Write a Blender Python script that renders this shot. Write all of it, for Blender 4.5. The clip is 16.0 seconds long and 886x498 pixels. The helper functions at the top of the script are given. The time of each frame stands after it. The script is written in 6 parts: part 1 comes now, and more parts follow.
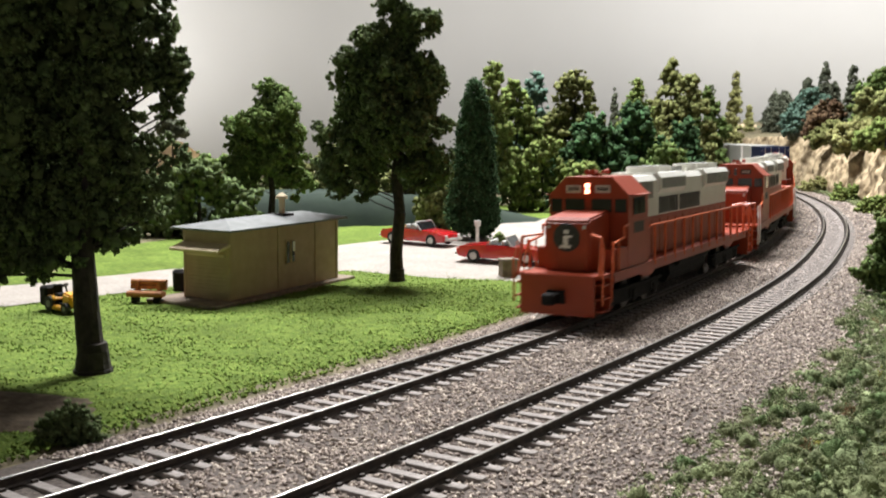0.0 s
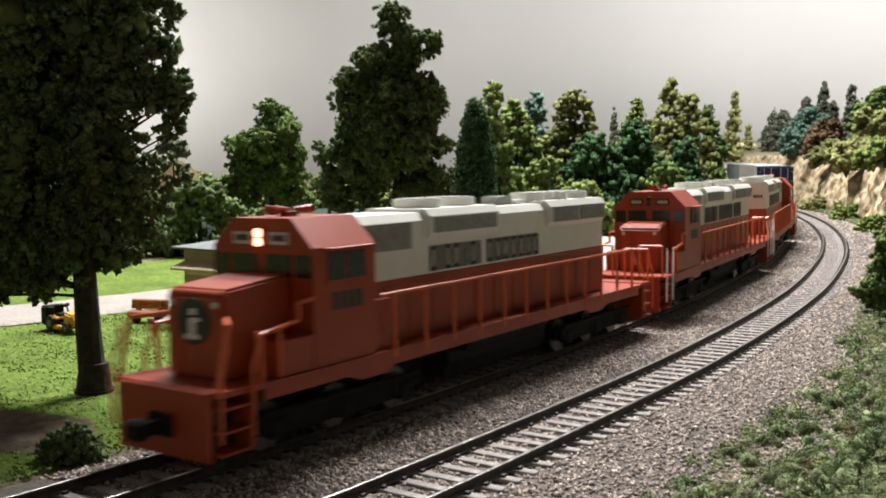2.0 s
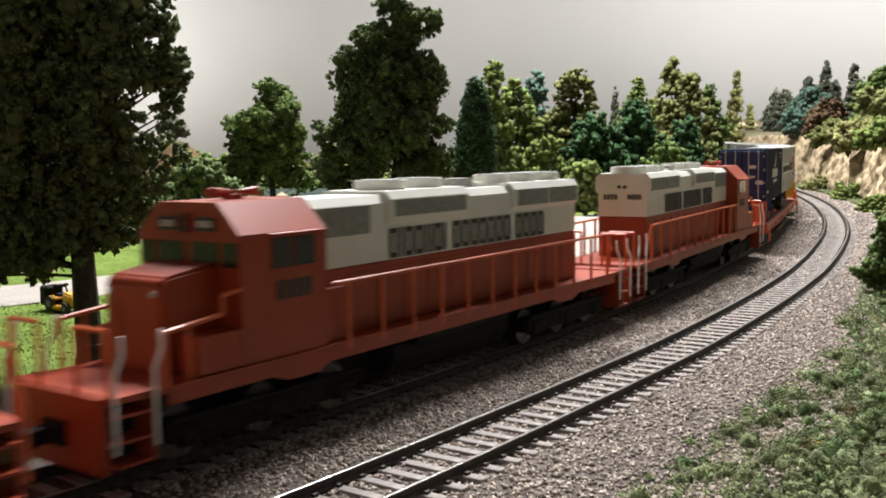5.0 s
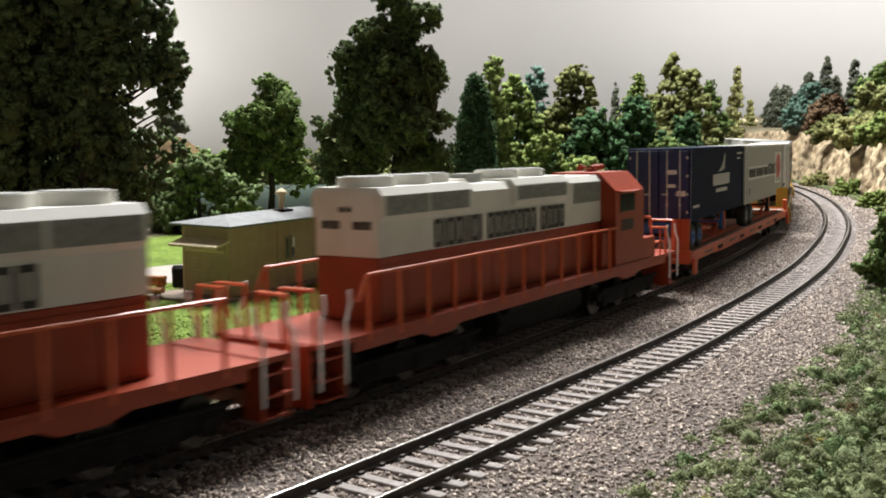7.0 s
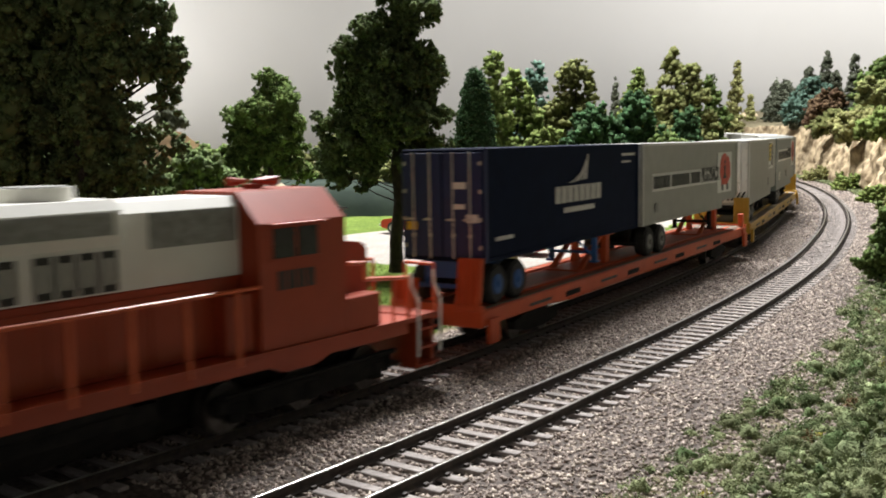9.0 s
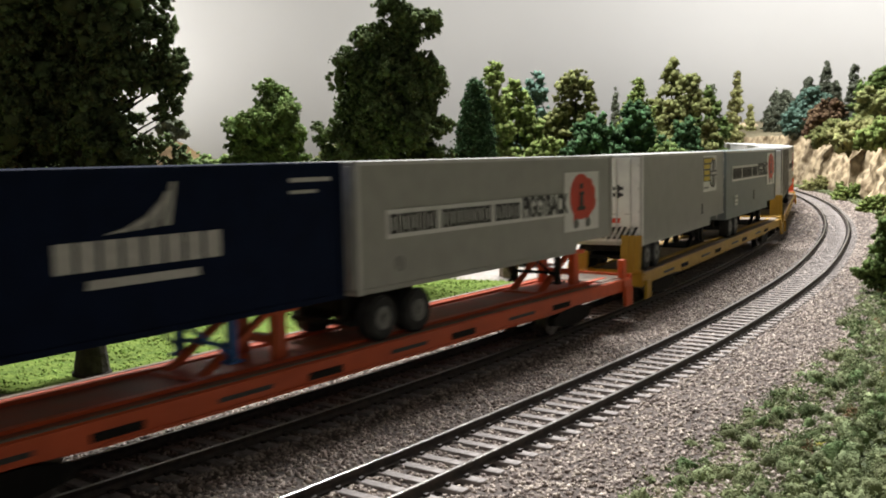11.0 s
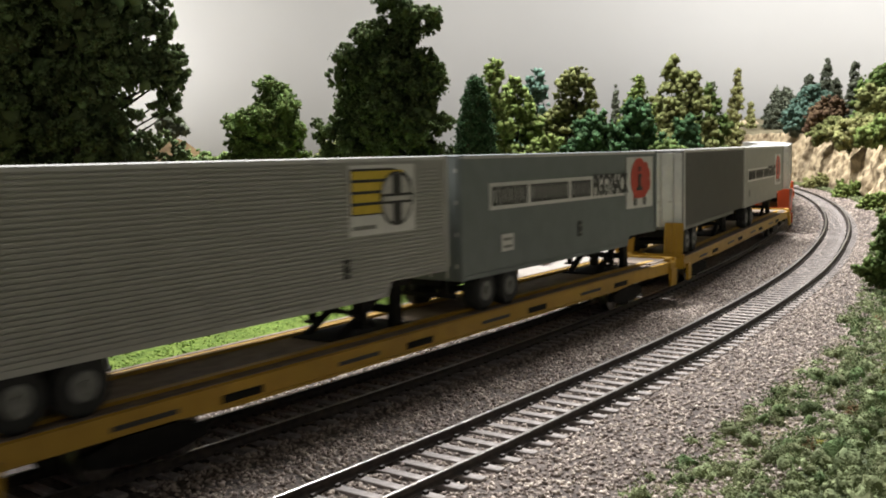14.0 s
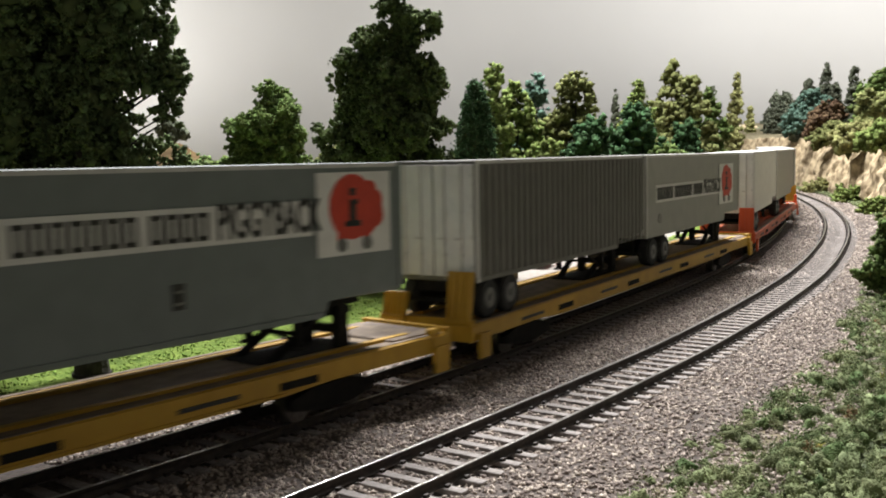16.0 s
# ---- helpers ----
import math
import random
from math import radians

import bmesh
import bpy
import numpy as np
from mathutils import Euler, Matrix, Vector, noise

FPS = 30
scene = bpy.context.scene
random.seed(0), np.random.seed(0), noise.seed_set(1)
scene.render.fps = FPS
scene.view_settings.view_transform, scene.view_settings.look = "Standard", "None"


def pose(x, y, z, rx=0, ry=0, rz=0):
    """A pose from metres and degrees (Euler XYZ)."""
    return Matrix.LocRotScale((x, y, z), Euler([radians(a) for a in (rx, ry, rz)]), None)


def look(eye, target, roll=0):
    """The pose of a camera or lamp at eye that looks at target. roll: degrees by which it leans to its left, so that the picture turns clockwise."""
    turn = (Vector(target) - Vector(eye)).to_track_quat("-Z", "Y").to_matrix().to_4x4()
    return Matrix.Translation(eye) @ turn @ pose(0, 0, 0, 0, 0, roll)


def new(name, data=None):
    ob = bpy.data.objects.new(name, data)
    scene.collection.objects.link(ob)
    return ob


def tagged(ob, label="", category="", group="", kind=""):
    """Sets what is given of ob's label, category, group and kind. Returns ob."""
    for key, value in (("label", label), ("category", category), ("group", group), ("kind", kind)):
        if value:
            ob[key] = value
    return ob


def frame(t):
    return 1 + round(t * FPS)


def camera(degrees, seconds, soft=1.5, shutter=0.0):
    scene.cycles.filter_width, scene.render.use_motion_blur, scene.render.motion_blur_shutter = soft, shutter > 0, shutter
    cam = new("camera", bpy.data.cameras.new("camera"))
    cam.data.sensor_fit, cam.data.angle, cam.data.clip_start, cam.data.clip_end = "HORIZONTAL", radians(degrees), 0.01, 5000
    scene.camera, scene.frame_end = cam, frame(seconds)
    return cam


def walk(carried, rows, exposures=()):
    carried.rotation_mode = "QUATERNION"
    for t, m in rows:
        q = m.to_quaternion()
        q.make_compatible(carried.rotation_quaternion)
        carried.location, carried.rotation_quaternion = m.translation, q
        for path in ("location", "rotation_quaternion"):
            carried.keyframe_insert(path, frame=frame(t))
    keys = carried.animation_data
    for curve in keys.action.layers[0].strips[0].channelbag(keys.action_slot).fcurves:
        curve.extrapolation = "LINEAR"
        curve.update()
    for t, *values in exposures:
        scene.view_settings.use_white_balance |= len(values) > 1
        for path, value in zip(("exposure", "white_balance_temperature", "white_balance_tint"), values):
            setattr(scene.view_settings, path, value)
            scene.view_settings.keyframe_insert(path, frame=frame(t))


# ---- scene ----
# A model railway in 1:87, built at its own small size: track gauge 16.5 mm, z = 0 at the rail heads.
cam = camera(49.0, 16.0, 1.9, 0.8)
PATH = [
    (0, (-0.00031, -0.00101, 0.06884), (0.0041, 1.9856, -0.1624), 0.71),
    (0.5, (-0.00039, -0.00270, 0.06921), (0.0025, 1.9879, -0.1243), 0.65),
    (1, (-0.00049, -0.00268, 0.06919), (0.0022, 1.9891, -0.1118), 0.69),
    (1.5, (-0.00069, -0.00355, 0.06938), (0.0032, 1.9891, -0.1022), 0.68),
    (2, (-0.00042, -0.00211, 0.06923), (0.0032, 1.9886, -0.1235), 0.65),
    (2.5, (-0.00015, -0.00123, 0.06921), (0.0023, 1.9884, -0.1338), 0.59),
    (3, (-0.00023, -0.00111, 0.06919), (0.0031, 1.9875, -0.1443), 0.63),
    (3.5, (-0.00006, -0.00060, 0.06902), (0.0028, 1.9869, -0.1546), 0.59),
    (4, (-0.00015, -0.00058, 0.06903), (0.0032, 1.9863, -0.1597), 0.64),
    (6.5, (-0.00005, 0.00031, 0.06895), (0.0027, 1.9860, -0.1698), 0.66),
    (7, (0.00005, 0.00073, 0.06881), (0.0027, 1.9862, -0.1722), 0.64),
    (7.5, (-0.00004, 0.00029, 0.06884), (0.0026, 1.9859, -0.1702), 0.64),
    (8, (0.00023, 0.00121, 0.06877), (0.0021, 1.9855, -0.1812), 0.59),
    (8.5, (0.00024, 0.00080, 0.06882), (0.0024, 1.9857, -0.1761), 0.52),
    (9, (0.00010, 0.00089, 0.06887), (0.0030, 1.9850, -0.1828), 0.60),
    (11.5, (0.00013, 0.00015, 0.06909), (0.0017, 1.9870, -0.1601), 0.57),
    (12, (0.00010, 0.00016, 0.06897), (0.0019, 1.9869, -0.1611), 0.59),
    (12.5, (0.00010, 0.00019, 0.06897), (0.0019, 1.9869, -0.1612), 0.59),
    (13, (0.00015, 0.00072, 0.06892), (0.0021, 1.9873, -0.1621), 0.60),
    (13.5, (0.00014, 0.00085, 0.06892), (0.0022, 1.9872, -0.1643), 0.60),
    (14, (0.00026, 0.00097, 0.06878), (0.0016, 1.9870, -0.1676), 0.58),
    (14.5, (0.00016, 0.00054, 0.06896), (0.0021, 1.9865, -0.1675), 0.60),
    (15, (-0.00001, 0.00033, 0.06899), (0.0025, 1.9865, -0.1658), 0.66),
    (15.5, (-0.00003, 0.00053, 0.06890), (0.0025, 1.9869, -0.1638), 0.65),
    (16, (0.00011, 0.00018, 0.06891), (0.0019, 1.9871, -0.1591), 0.60),
]
walk(cam, [(t, look(eye, target, roll)) for t, eye, target, roll in PATH])

# ---- light ----
scene.view_settings.exposure = 0.0
world = bpy.data.worlds.new("room_air")
world.use_nodes = True
world.node_tree.nodes["Background"].inputs[0].default_value = (1.0, 0.97, 0.92, 1)
world.node_tree.nodes["Background"].inputs[1].default_value = 0.032
scene.world = world


def area_lamp(name, eye, target, sx, sy, watts, colour):
    lamp = bpy.data.lights.new(name, "AREA")
    lamp.shape, lamp.size, lamp.size_y, lamp.energy, lamp.color = "RECTANGLE", sx, sy, watts, colour
    ob = new(name, lamp)
    ob.matrix_world = look(eye, target)
    return ob


area_lamp("ceiling_light_right", (0.20, 1.14, 1.15), (0.1, 0.5, 0), 0.4, 0.1, 37.0, (0.985, 0.975, 0.985))
area_lamp("ceiling_light_left", (-0.30, 1.0, 1.15), (-0.1, 0.5, 0), 0.4, 0.1, 23.0, (0.985, 0.975, 0.985))
# Added fill well below the ceiling, brightens the backdrop and hill at right.
area_lamp("backdrop_fill_right", (1.2, 1.65, 0.66), (1.35, 2.8, 0.05), 1.5, 0.12, 24.0, (0.985, 0.975, 0.985))
# Added unseen fill behind the near tree, for the glow low on the backdrop.
area_lamp("backdrop_fill_left", (-0.46, 1.74, 0.16), (-0.5, 2.3, 0.02), 0.4, 0.08, 3.1, (0.985, 0.975, 0.985))


# ---- materials ----
def material(name, a, b=None, scale=300.0, rough=0.7, metal=0.0, bump=0.0, bump_scale=None, island=0.0, detail=5.0, coat=0.0, emit=0.0, spec=0.4, low=0.35, high=0.65, stain=0.0):
    """Two colours mixed by noise at one size, a coarser stain, variation per loose piece and fine relief."""
    m = bpy.data.materials.new(name)
    m.use_nodes = True
    nt = m.node_tree
    bs = nt.nodes["Principled BSDF"]
    bs.inputs["Roughness"].default_value, bs.inputs["Metallic"].default_value = rough, metal
    bs.inputs["Specular IOR Level"].default_value = spec
    bs.inputs["Coat Weight"].default_value = coat
    co = nt.nodes.new("ShaderNodeTexCoord")
    def noise_node(sc, det):
        n = nt.nodes.new("ShaderNodeTexNoise")
        n.inputs["Scale"].default_value, n.inputs["Detail"].default_value = sc, det
        nt.links.new(co.outputs["Object"], n.inputs["Vector"])
        return n
    def mix(kind, fac, c1, c2):
        x = nt.nodes.new("ShaderNodeMix")
        x.data_type, x.blend_type = "RGBA", kind
        for sock, v in ((x.inputs[0], fac), (x.inputs[6], c1), (x.inputs[7], c2)):
            if hasattr(v, "is_linked"):
                nt.links.new(v, sock)
            elif isinstance(v, tuple):
                sock.default_value = (*v[:3], 1)
            else:
                sock.default_value = v
        return x.outputs[2]
    n1 = noise_node(scale, detail)
    ramp = nt.nodes.new("ShaderNodeMapRange")
    ramp.inputs[1].default_value, ramp.inputs[2].default_value = low, high
    nt.links.new(n1.outputs["Fac"], ramp.inputs[0])
    col = mix("MIX", ramp.outputs[0], a, b or tuple(0.85 * v for v in a))
    if stain:
        n2 = noise_node(scale / 9, 3.0)
        r2 = nt.nodes.new("ShaderNodeMapRange")
        r2.inputs[1].default_value, r2.inputs[2].default_value, r2.inputs[3].default_value, r2.inputs[4].default_value = 0.3, 0.7, 1 - stain, 1 + stain * 0.5
        nt.links.new(n2.outputs["Fac"], r2.inputs[0])
        hs = nt.nodes.new("ShaderNodeHueSaturation")
        nt.links.new(col, hs.inputs["Color"])
        nt.links.new(r2.outputs[0], hs.inputs["Value"])
        col = hs.outputs["Color"]
    if island:
        g = nt.nodes.new("ShaderNodeNewGeometry")
        r3 = nt.nodes.new("ShaderNodeMapRange")
        r3.inputs[3].default_value, r3.inputs[4].default_value = 1 - island, 1 + island
        nt.links.new(g.outputs["Random Per Island"], r3.inputs[0])
        hs = nt.nodes.new("ShaderNodeHueSaturation")
        nt.links.new(col, hs.inputs["Color"])
        nt.links.new(r3.outputs[0], hs.inputs["Value"])
        r4 = nt.nodes.new("ShaderNodeMapRange")
        r4.inputs[3].default_value, r4.inputs[4].default_value = 0.485, 0.515
        nt.links.new(g.outputs["Random Per Island"], r4.inputs[0])
        nt.links.new(r4.outputs[0], hs.inputs["Hue"])
        col = hs.outputs["Color"]
    nt.links.new(col, bs.inputs["Base Color"])
    if bump:
        n3 = noise_node(bump_scale or scale * 2, 4.0)
        bp = nt.nodes.new("ShaderNodeBump")
        bp.inputs["Strength"].default_value, bp.inputs["Distance"].default_value = bump, 0.0006
        nt.links.new(n3.outputs["Fac"], bp.inputs["Height"])
        nt.links.new(bp.outputs[0], bs.inputs["Normal"])
    if emit:
        bs.inputs["Emission Color"].default_value = (*a, 1)
        bs.inputs["Emission Strength"].default_value = emit
    return m


M = {}
M["red"] = material("locomotive_orange_red", (0.325, 0.043, 0.012), (0.28, 0.036, 0.0097), 120, 0.42, bump=0.04, bump_scale=900, stain=0.12)
# Handrail orange lightened beyond the body's, for the light its thin edges catch.
M["rail_lit"] = material("handrail_lit_orange", (0.62, 0.13, 0.045), (0.52, 0.1, 0.035), 300, 0.4)
M["grey"] = material("hood_light_grey", (0.74, 0.73, 0.66), (0.68, 0.67, 0.6), 120, 0.45, bump=0.03, bump_scale=900, stain=0.1)
M["grille"] = material("grille_grey", (0.3, 0.3, 0.27), (0.2, 0.2, 0.18), 700, 0.6, bump=0.3, bump_scale=1500)
M["black"] = material("underframe_black", (0.01, 0.0095, 0.009), (0.02, 0.018, 0.016), 400, 0.8, bump=0.15, stain=0.2, spec=0.15)
M["letter"] = material("lettering_black", (0.025, 0.024, 0.022), (0.035, 0.034, 0.03), 500, 0.5)
M["white"] = material("white_paint", (0.78, 0.77, 0.73), (0.7, 0.69, 0.66), 200, 0.45, stain=0.06)
M["glass"] = material("cab_glass", (0.02, 0.022, 0.024), (0.012, 0.013, 0.014), 200, 0.15, spec=0.4)
M["steel"] = material("wheel_steel", (0.16, 0.15, 0.14), (0.09, 0.08, 0.075), 400, 0.35, 0.9)
M["rail_top"] = material("polished_rail_head", (0.5, 0.475, 0.44), (0.36, 0.335, 0.3), 250, 0.32, 1.0, stain=0.3)
M["rail"] = material("weathered_rail_web", (0.06, 0.045, 0.035), (0.03, 0.024, 0.02), 500, 0.7, bump=0.1)
M["tie"] = material("plastic_tie_grey_brown", (0.36, 0.325, 0.30), (0.24, 0.215, 0.195), 500, 0.85, bump=0.3, bump_scale=1500, stain=0.25)
M["stone"] = material("ballast_stone", (0.47, 0.4, 0.345), (0.25, 0.205, 0.175), 500, 0.95, bump=0.3, island=0.48, spec=0.12)
# Bed colour is darkened to stand for shade in the gaps between stones.
M["bed"] = material("ballast_bed_gap_shade", (0.16, 0.13, 0.11), (0.07, 0.058, 0.05), 900, 0.95, bump=1.0, bump_scale=800, stain=0.2)
M["grass"] = material("static_grass_turf", (0.17, 0.235, 0.048), (0.085, 0.135, 0.025), 420, 0.95, bump=1.0, bump_scale=900, stain=0.25, spec=0.1)
M["turf"] = material("turf_flock", (0.19, 0.26, 0.055), (0.1, 0.16, 0.03), 500, 0.95, island=0.35, spec=0.1)
M["scenic"] = material("scenic_soil", (0.2, 0.165, 0.1), (0.11, 0.1, 0.05), 120, 0.95, bump=0.8, bump_scale=500, stain=0.3)
M["earth"] = material("bare_soil_with_shade", (0.2, 0.15, 0.1), (0.1, 0.075, 0.05), 300, 0.95, bump=0.8, bump_scale=700, stain=0.3)
M["road"] = material("pale_gravel_road", (0.38, 0.345, 0.305), (0.3, 0.27, 0.235), 500, 0.95, bump=0.5, bump_scale=1200, stain=0.12)
M["bark"] = material("dark_bark", (0.05, 0.04, 0.032), (0.02, 0.017, 0.014), 350, 0.9, bump=1.0, bump_scale=500, stain=0.3)
M["leaf_dark"] = material("foliage_dark_green", (0.135, 0.175, 0.07), (0.07, 0.098, 0.042), 150, 0.95, island=0.45, spec=0.1)
M["leaf_mid"] = material("foliage_mid_green", (0.14, 0.19, 0.06), (0.08, 0.12, 0.038), 150, 0.95, island=0.45, spec=0.1)
M["leaf_light"] = material("foliage_light_green", (0.2, 0.245, 0.075), (0.11, 0.15, 0.042), 150, 0.95, island=0.45, spec=0.1)
M["leaf_blue"] = material("foliage_blue_green", (0.13, 0.21, 0.16), (0.08, 0.135, 0.1), 150, 0.95, island=0.4, spec=0.1)
M["leaf_olive"] = material("foliage_olive", (0.19, 0.2, 0.075), (0.11, 0.12, 0.045), 150, 0.95, island=0.45, spec=0.1)
M["leaf_yellow"] = material("foliage_yellow_green", (0.27, 0.265, 0.11), (0.17, 0.17, 0.065), 150, 0.95, island=0.4, spec=0.1)
M["leaf_grey"] = material("foliage_grey_green", (0.13, 0.14, 0.1), (0.08, 0.09, 0.06), 150, 0.95, island=0.4, spec=0.1)
M["leaf_rust"] = material("foliage_rust_brown", (0.17, 0.11, 0.065), (0.1, 0.065, 0.04), 150, 0.95, island=0.4, spec=0.1)
M["leaf_cypress"] = material("foliage_cypress", (0.055, 0.105, 0.045), (0.03, 0.062, 0.026), 150, 0.95, island=0.45, spec=0.1)
M["moss"] = material("mossy_verge", (0.12, 0.14, 0.06), (0.045, 0.06, 0.028), 420, 0.95, bump=1.0, bump_scale=700, stain=0.3)
M["cover"] = material("ground_foam_green", (0.25, 0.28, 0.14), (0.11, 0.135, 0.065), 160, 0.95, bump=1.0, bump_scale=1300, island=0.35, spec=0.1)
M["cover_dark"] = material("ground_foam_dark_green", (0.15, 0.2, 0.085), (0.075, 0.11, 0.045), 160, 0.95, bump=1.0, bump_scale=1300, island=0.5, spec=0.1)
M["cover_yellow"] = material("ground_foam_yellow", (0.42, 0.38, 0.07), (0.24, 0.24, 0.06), 160, 0.95, bump=1.0, bump_scale=1300, island=0.4, spec=0.1)
M["cover_rust"] = material("ground_foam_rust", (0.3, 0.19, 0.1), (0.18, 0.12, 0.07), 160, 0.95, bump=1.0, bump_scale=1300, island=0.4, spec=0.1)
M["rock"] = material("tan_plaster_rock", (0.68, 0.55, 0.35), (0.24, 0.175, 0.1), 110, 0.95, bump=1.0, bump_scale=250, stain=0.4)
M["rock_brown"] = material("brown_plaster_rock", (0.17, 0.115, 0.05), (0.1, 0.065, 0.03), 40, 0.95, bump=0.8, bump_scale=250, stain=0.3)
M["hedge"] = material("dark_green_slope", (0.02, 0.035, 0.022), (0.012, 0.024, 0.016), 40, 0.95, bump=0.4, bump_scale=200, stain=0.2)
M["backdrop"] = material("painted_backdrop", (0.68, 0.67, 0.645), (0.655, 0.645, 0.62), 3, 0.9, stain=0.03)
M["room"] = material("room_paint", (0.24, 0.23, 0.225), (0.2, 0.195, 0.19), 3, 0.9, stain=0.05)
M["tan"] = material("shed_tan_boards", (0.43, 0.325, 0.21), (0.38, 0.285, 0.18), 200, 0.75, bump=0.15, bump_scale=900, stain=0.1)
M["cream"] = material("awning_cream", (0.7, 0.58, 0.38), (0.62, 0.5, 0.32), 200, 0.7, stain=0.08)
M["roof"] = material("roof_grey_felt", (0.19, 0.2, 0.195), (0.14, 0.15, 0.145), 250, 0.6, bump=0.2, bump_scale=900, stain=0.12)
M["plank"] = material("orange_brown_planks", (0.5, 0.2, 0.07), (0.38, 0.14, 0.045), 300, 0.6, bump=0.1, stain=0.15)
M["slab"] = material("weathered_deck", (0.28, 0.22, 0.16), (0.17, 0.13, 0.1), 300, 0.85, bump=0.3, stain=0.2)
M["yellow"] = material("flatcar_yellow", (0.52, 0.305, 0.028), (0.44, 0.25, 0.02), 150, 0.5, bump=0.05, bump_scale=900, stain=0.18)
M["orange"] = material("flatcar_orange", (0.62, 0.1, 0.025), (0.54, 0.083, 0.02), 150, 0.5, bump=0.05, bump_scale=900, stain=0.15)
M["deck"] = material("worn_deck", (0.3, 0.23, 0.15), (0.2, 0.14, 0.09), 250, 0.75, bump=0.2, stain=0.2)
M["deck_orange"] = material("worn_orange_deck", (0.42, 0.09, 0.035), (0.3, 0.12, 0.07), 120, 0.6, bump=0.1, stain=0.25)
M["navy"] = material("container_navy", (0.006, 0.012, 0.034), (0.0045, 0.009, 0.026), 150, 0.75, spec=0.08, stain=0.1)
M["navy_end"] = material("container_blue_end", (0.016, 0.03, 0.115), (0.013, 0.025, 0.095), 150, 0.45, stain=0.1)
M["trailer_grey"] = material("trailer_warm_grey", (0.37, 0.365, 0.325), (0.335, 0.33, 0.295), 150, 0.5, stain=0.07)
M["trailer_slate"] = material("trailer_slate_grey", (0.19, 0.215, 0.21), (0.17, 0.193, 0.188), 150, 0.5, stain=0.07)
M["trailer_olive"] = material("trailer_ribbed_grey", (0.45, 0.44, 0.405), (0.41, 0.4, 0.365), 150, 0.5, stain=0.07)
M["trailer_ribbed"] = material("trailer_ribbed_dark", (0.165, 0.16, 0.14), (0.145, 0.14, 0.122), 150, 0.5, stain=0.07)
M["silver"] = material("trailer_silver", (0.62, 0.61, 0.58), (0.52, 0.51, 0.49), 200, 0.4, 0.3, stain=0.08)
M["tyre"] = material("rubber", (0.02, 0.02, 0.02), (0.03, 0.03, 0.028), 500, 0.8)
M["hub"] = material("wheel_hub_grey", (0.22, 0.22, 0.21), (0.15, 0.15, 0.14), 400, 0.5, 0.4)
M["hub_blue"] = material("wheel_hub_blue", (0.02, 0.1, 0.32), (0.02, 0.08, 0.25), 400, 0.5)
M["pig_red"] = material("emblem_red", (0.62, 0.06, 0.03), (0.55, 0.05, 0.025), 300, 0.5)
M["emblem_yellow"] = material("emblem_yellow", (0.7, 0.5, 0.04), (0.62, 0.44, 0.03), 300, 0.5)
M["car_red"] = material("car_paint_red", (0.55, 0.015, 0.02), (0.48, 0.012, 0.017), 200, 0.2, coat=0.8)
M["lamp_on"] = material("lit_headlight", (1.0, 0.36, 0.22), (1.0, 0.36, 0.22), 100, 0.3, emit=6.0)
M["pale_bar"] = material("board_white", (0.6, 0.58, 0.54), (0.5, 0.48, 0.45), 500, 0.5)
M["hut_green"] = material("roof_green", (0.05, 0.3, 0.16), (0.04, 0.24, 0.12), 60, 0.7)
M["hut_blue"] = material("roof_pale_blue", (0.35, 0.5, 0.62), (0.3, 0.44, 0.56), 60, 0.7)
M["mower_yellow"] = material("mower_yellow", (0.75, 0.38, 0.02), (0.65, 0.32, 0.015), 300, 0.4)


# ---- mesh helpers ----
def thing(name, label, category, group="", kind=""):
    return tagged(new(name), label, category, group, kind)


def part(name, bm, mat, parent, label=""):
    me = bpy.data.meshes.new(name)
    bm.to_mesh(me)
    bm.free()
    for m in (mat if isinstance(mat, (list, tuple)) else [mat]):
        me.materials.append(m)
    ob = new(name, me)
    ob.parent = parent
    return tagged(ob, label)


def box(bm, x0, x1, y0, y1, z0, z1, bevel=0.0, mi=0):
    r = bmesh.ops.create_cube(bm, size=1.0)
    vs = r["verts"]
    bmesh.ops.scale(bm, vec=(x1 - x0, y1 - y0, z1 - z0), verts=vs)
    bmesh.ops.translate(bm, vec=((x0 + x1) / 2, (y0 + y1) / 2, (z0 + z1) / 2), verts=vs)
    fs = {f for v in vs for f in v.link_faces}
    if mi:
        for f in fs:
            f.material_index = mi
    if bevel:
        es = list({e for v in vs for e in v.link_edges})
        bmesh.ops.bevel(bm, geom=es, offset=bevel, segments=1, affect="EDGES", profile=0.5)
    return bm


def boxes(*rows, bevel=0.0):
    bm = bmesh.new()
    for r in rows:
        box(bm, *r, bevel=bevel)
    return bm


def cyl(bm, p0, p1, r0, r1=None, n=12, caps=True):
    p0, p1 = Vector(p0), Vector(p1)
    d = p1 - p0
    r = bmesh.ops.create_cone(bm, cap_ends=caps, segments=n, radius1=r0, radius2=r0 if r1 is None else r1, depth=d.length)
    m = Matrix.Translation((p0 + p1) / 2) @ d.to_track_quat("Z", "Y").to_matrix().to_4x4()
    bmesh.ops.transform(bm, matrix=m, verts=r["verts"])
    return bm


def tube(bm, pts, r, n=6):
    for a, b in zip(pts, pts[1:]):
        cyl(bm, a, b, r, n=n)
    return bm


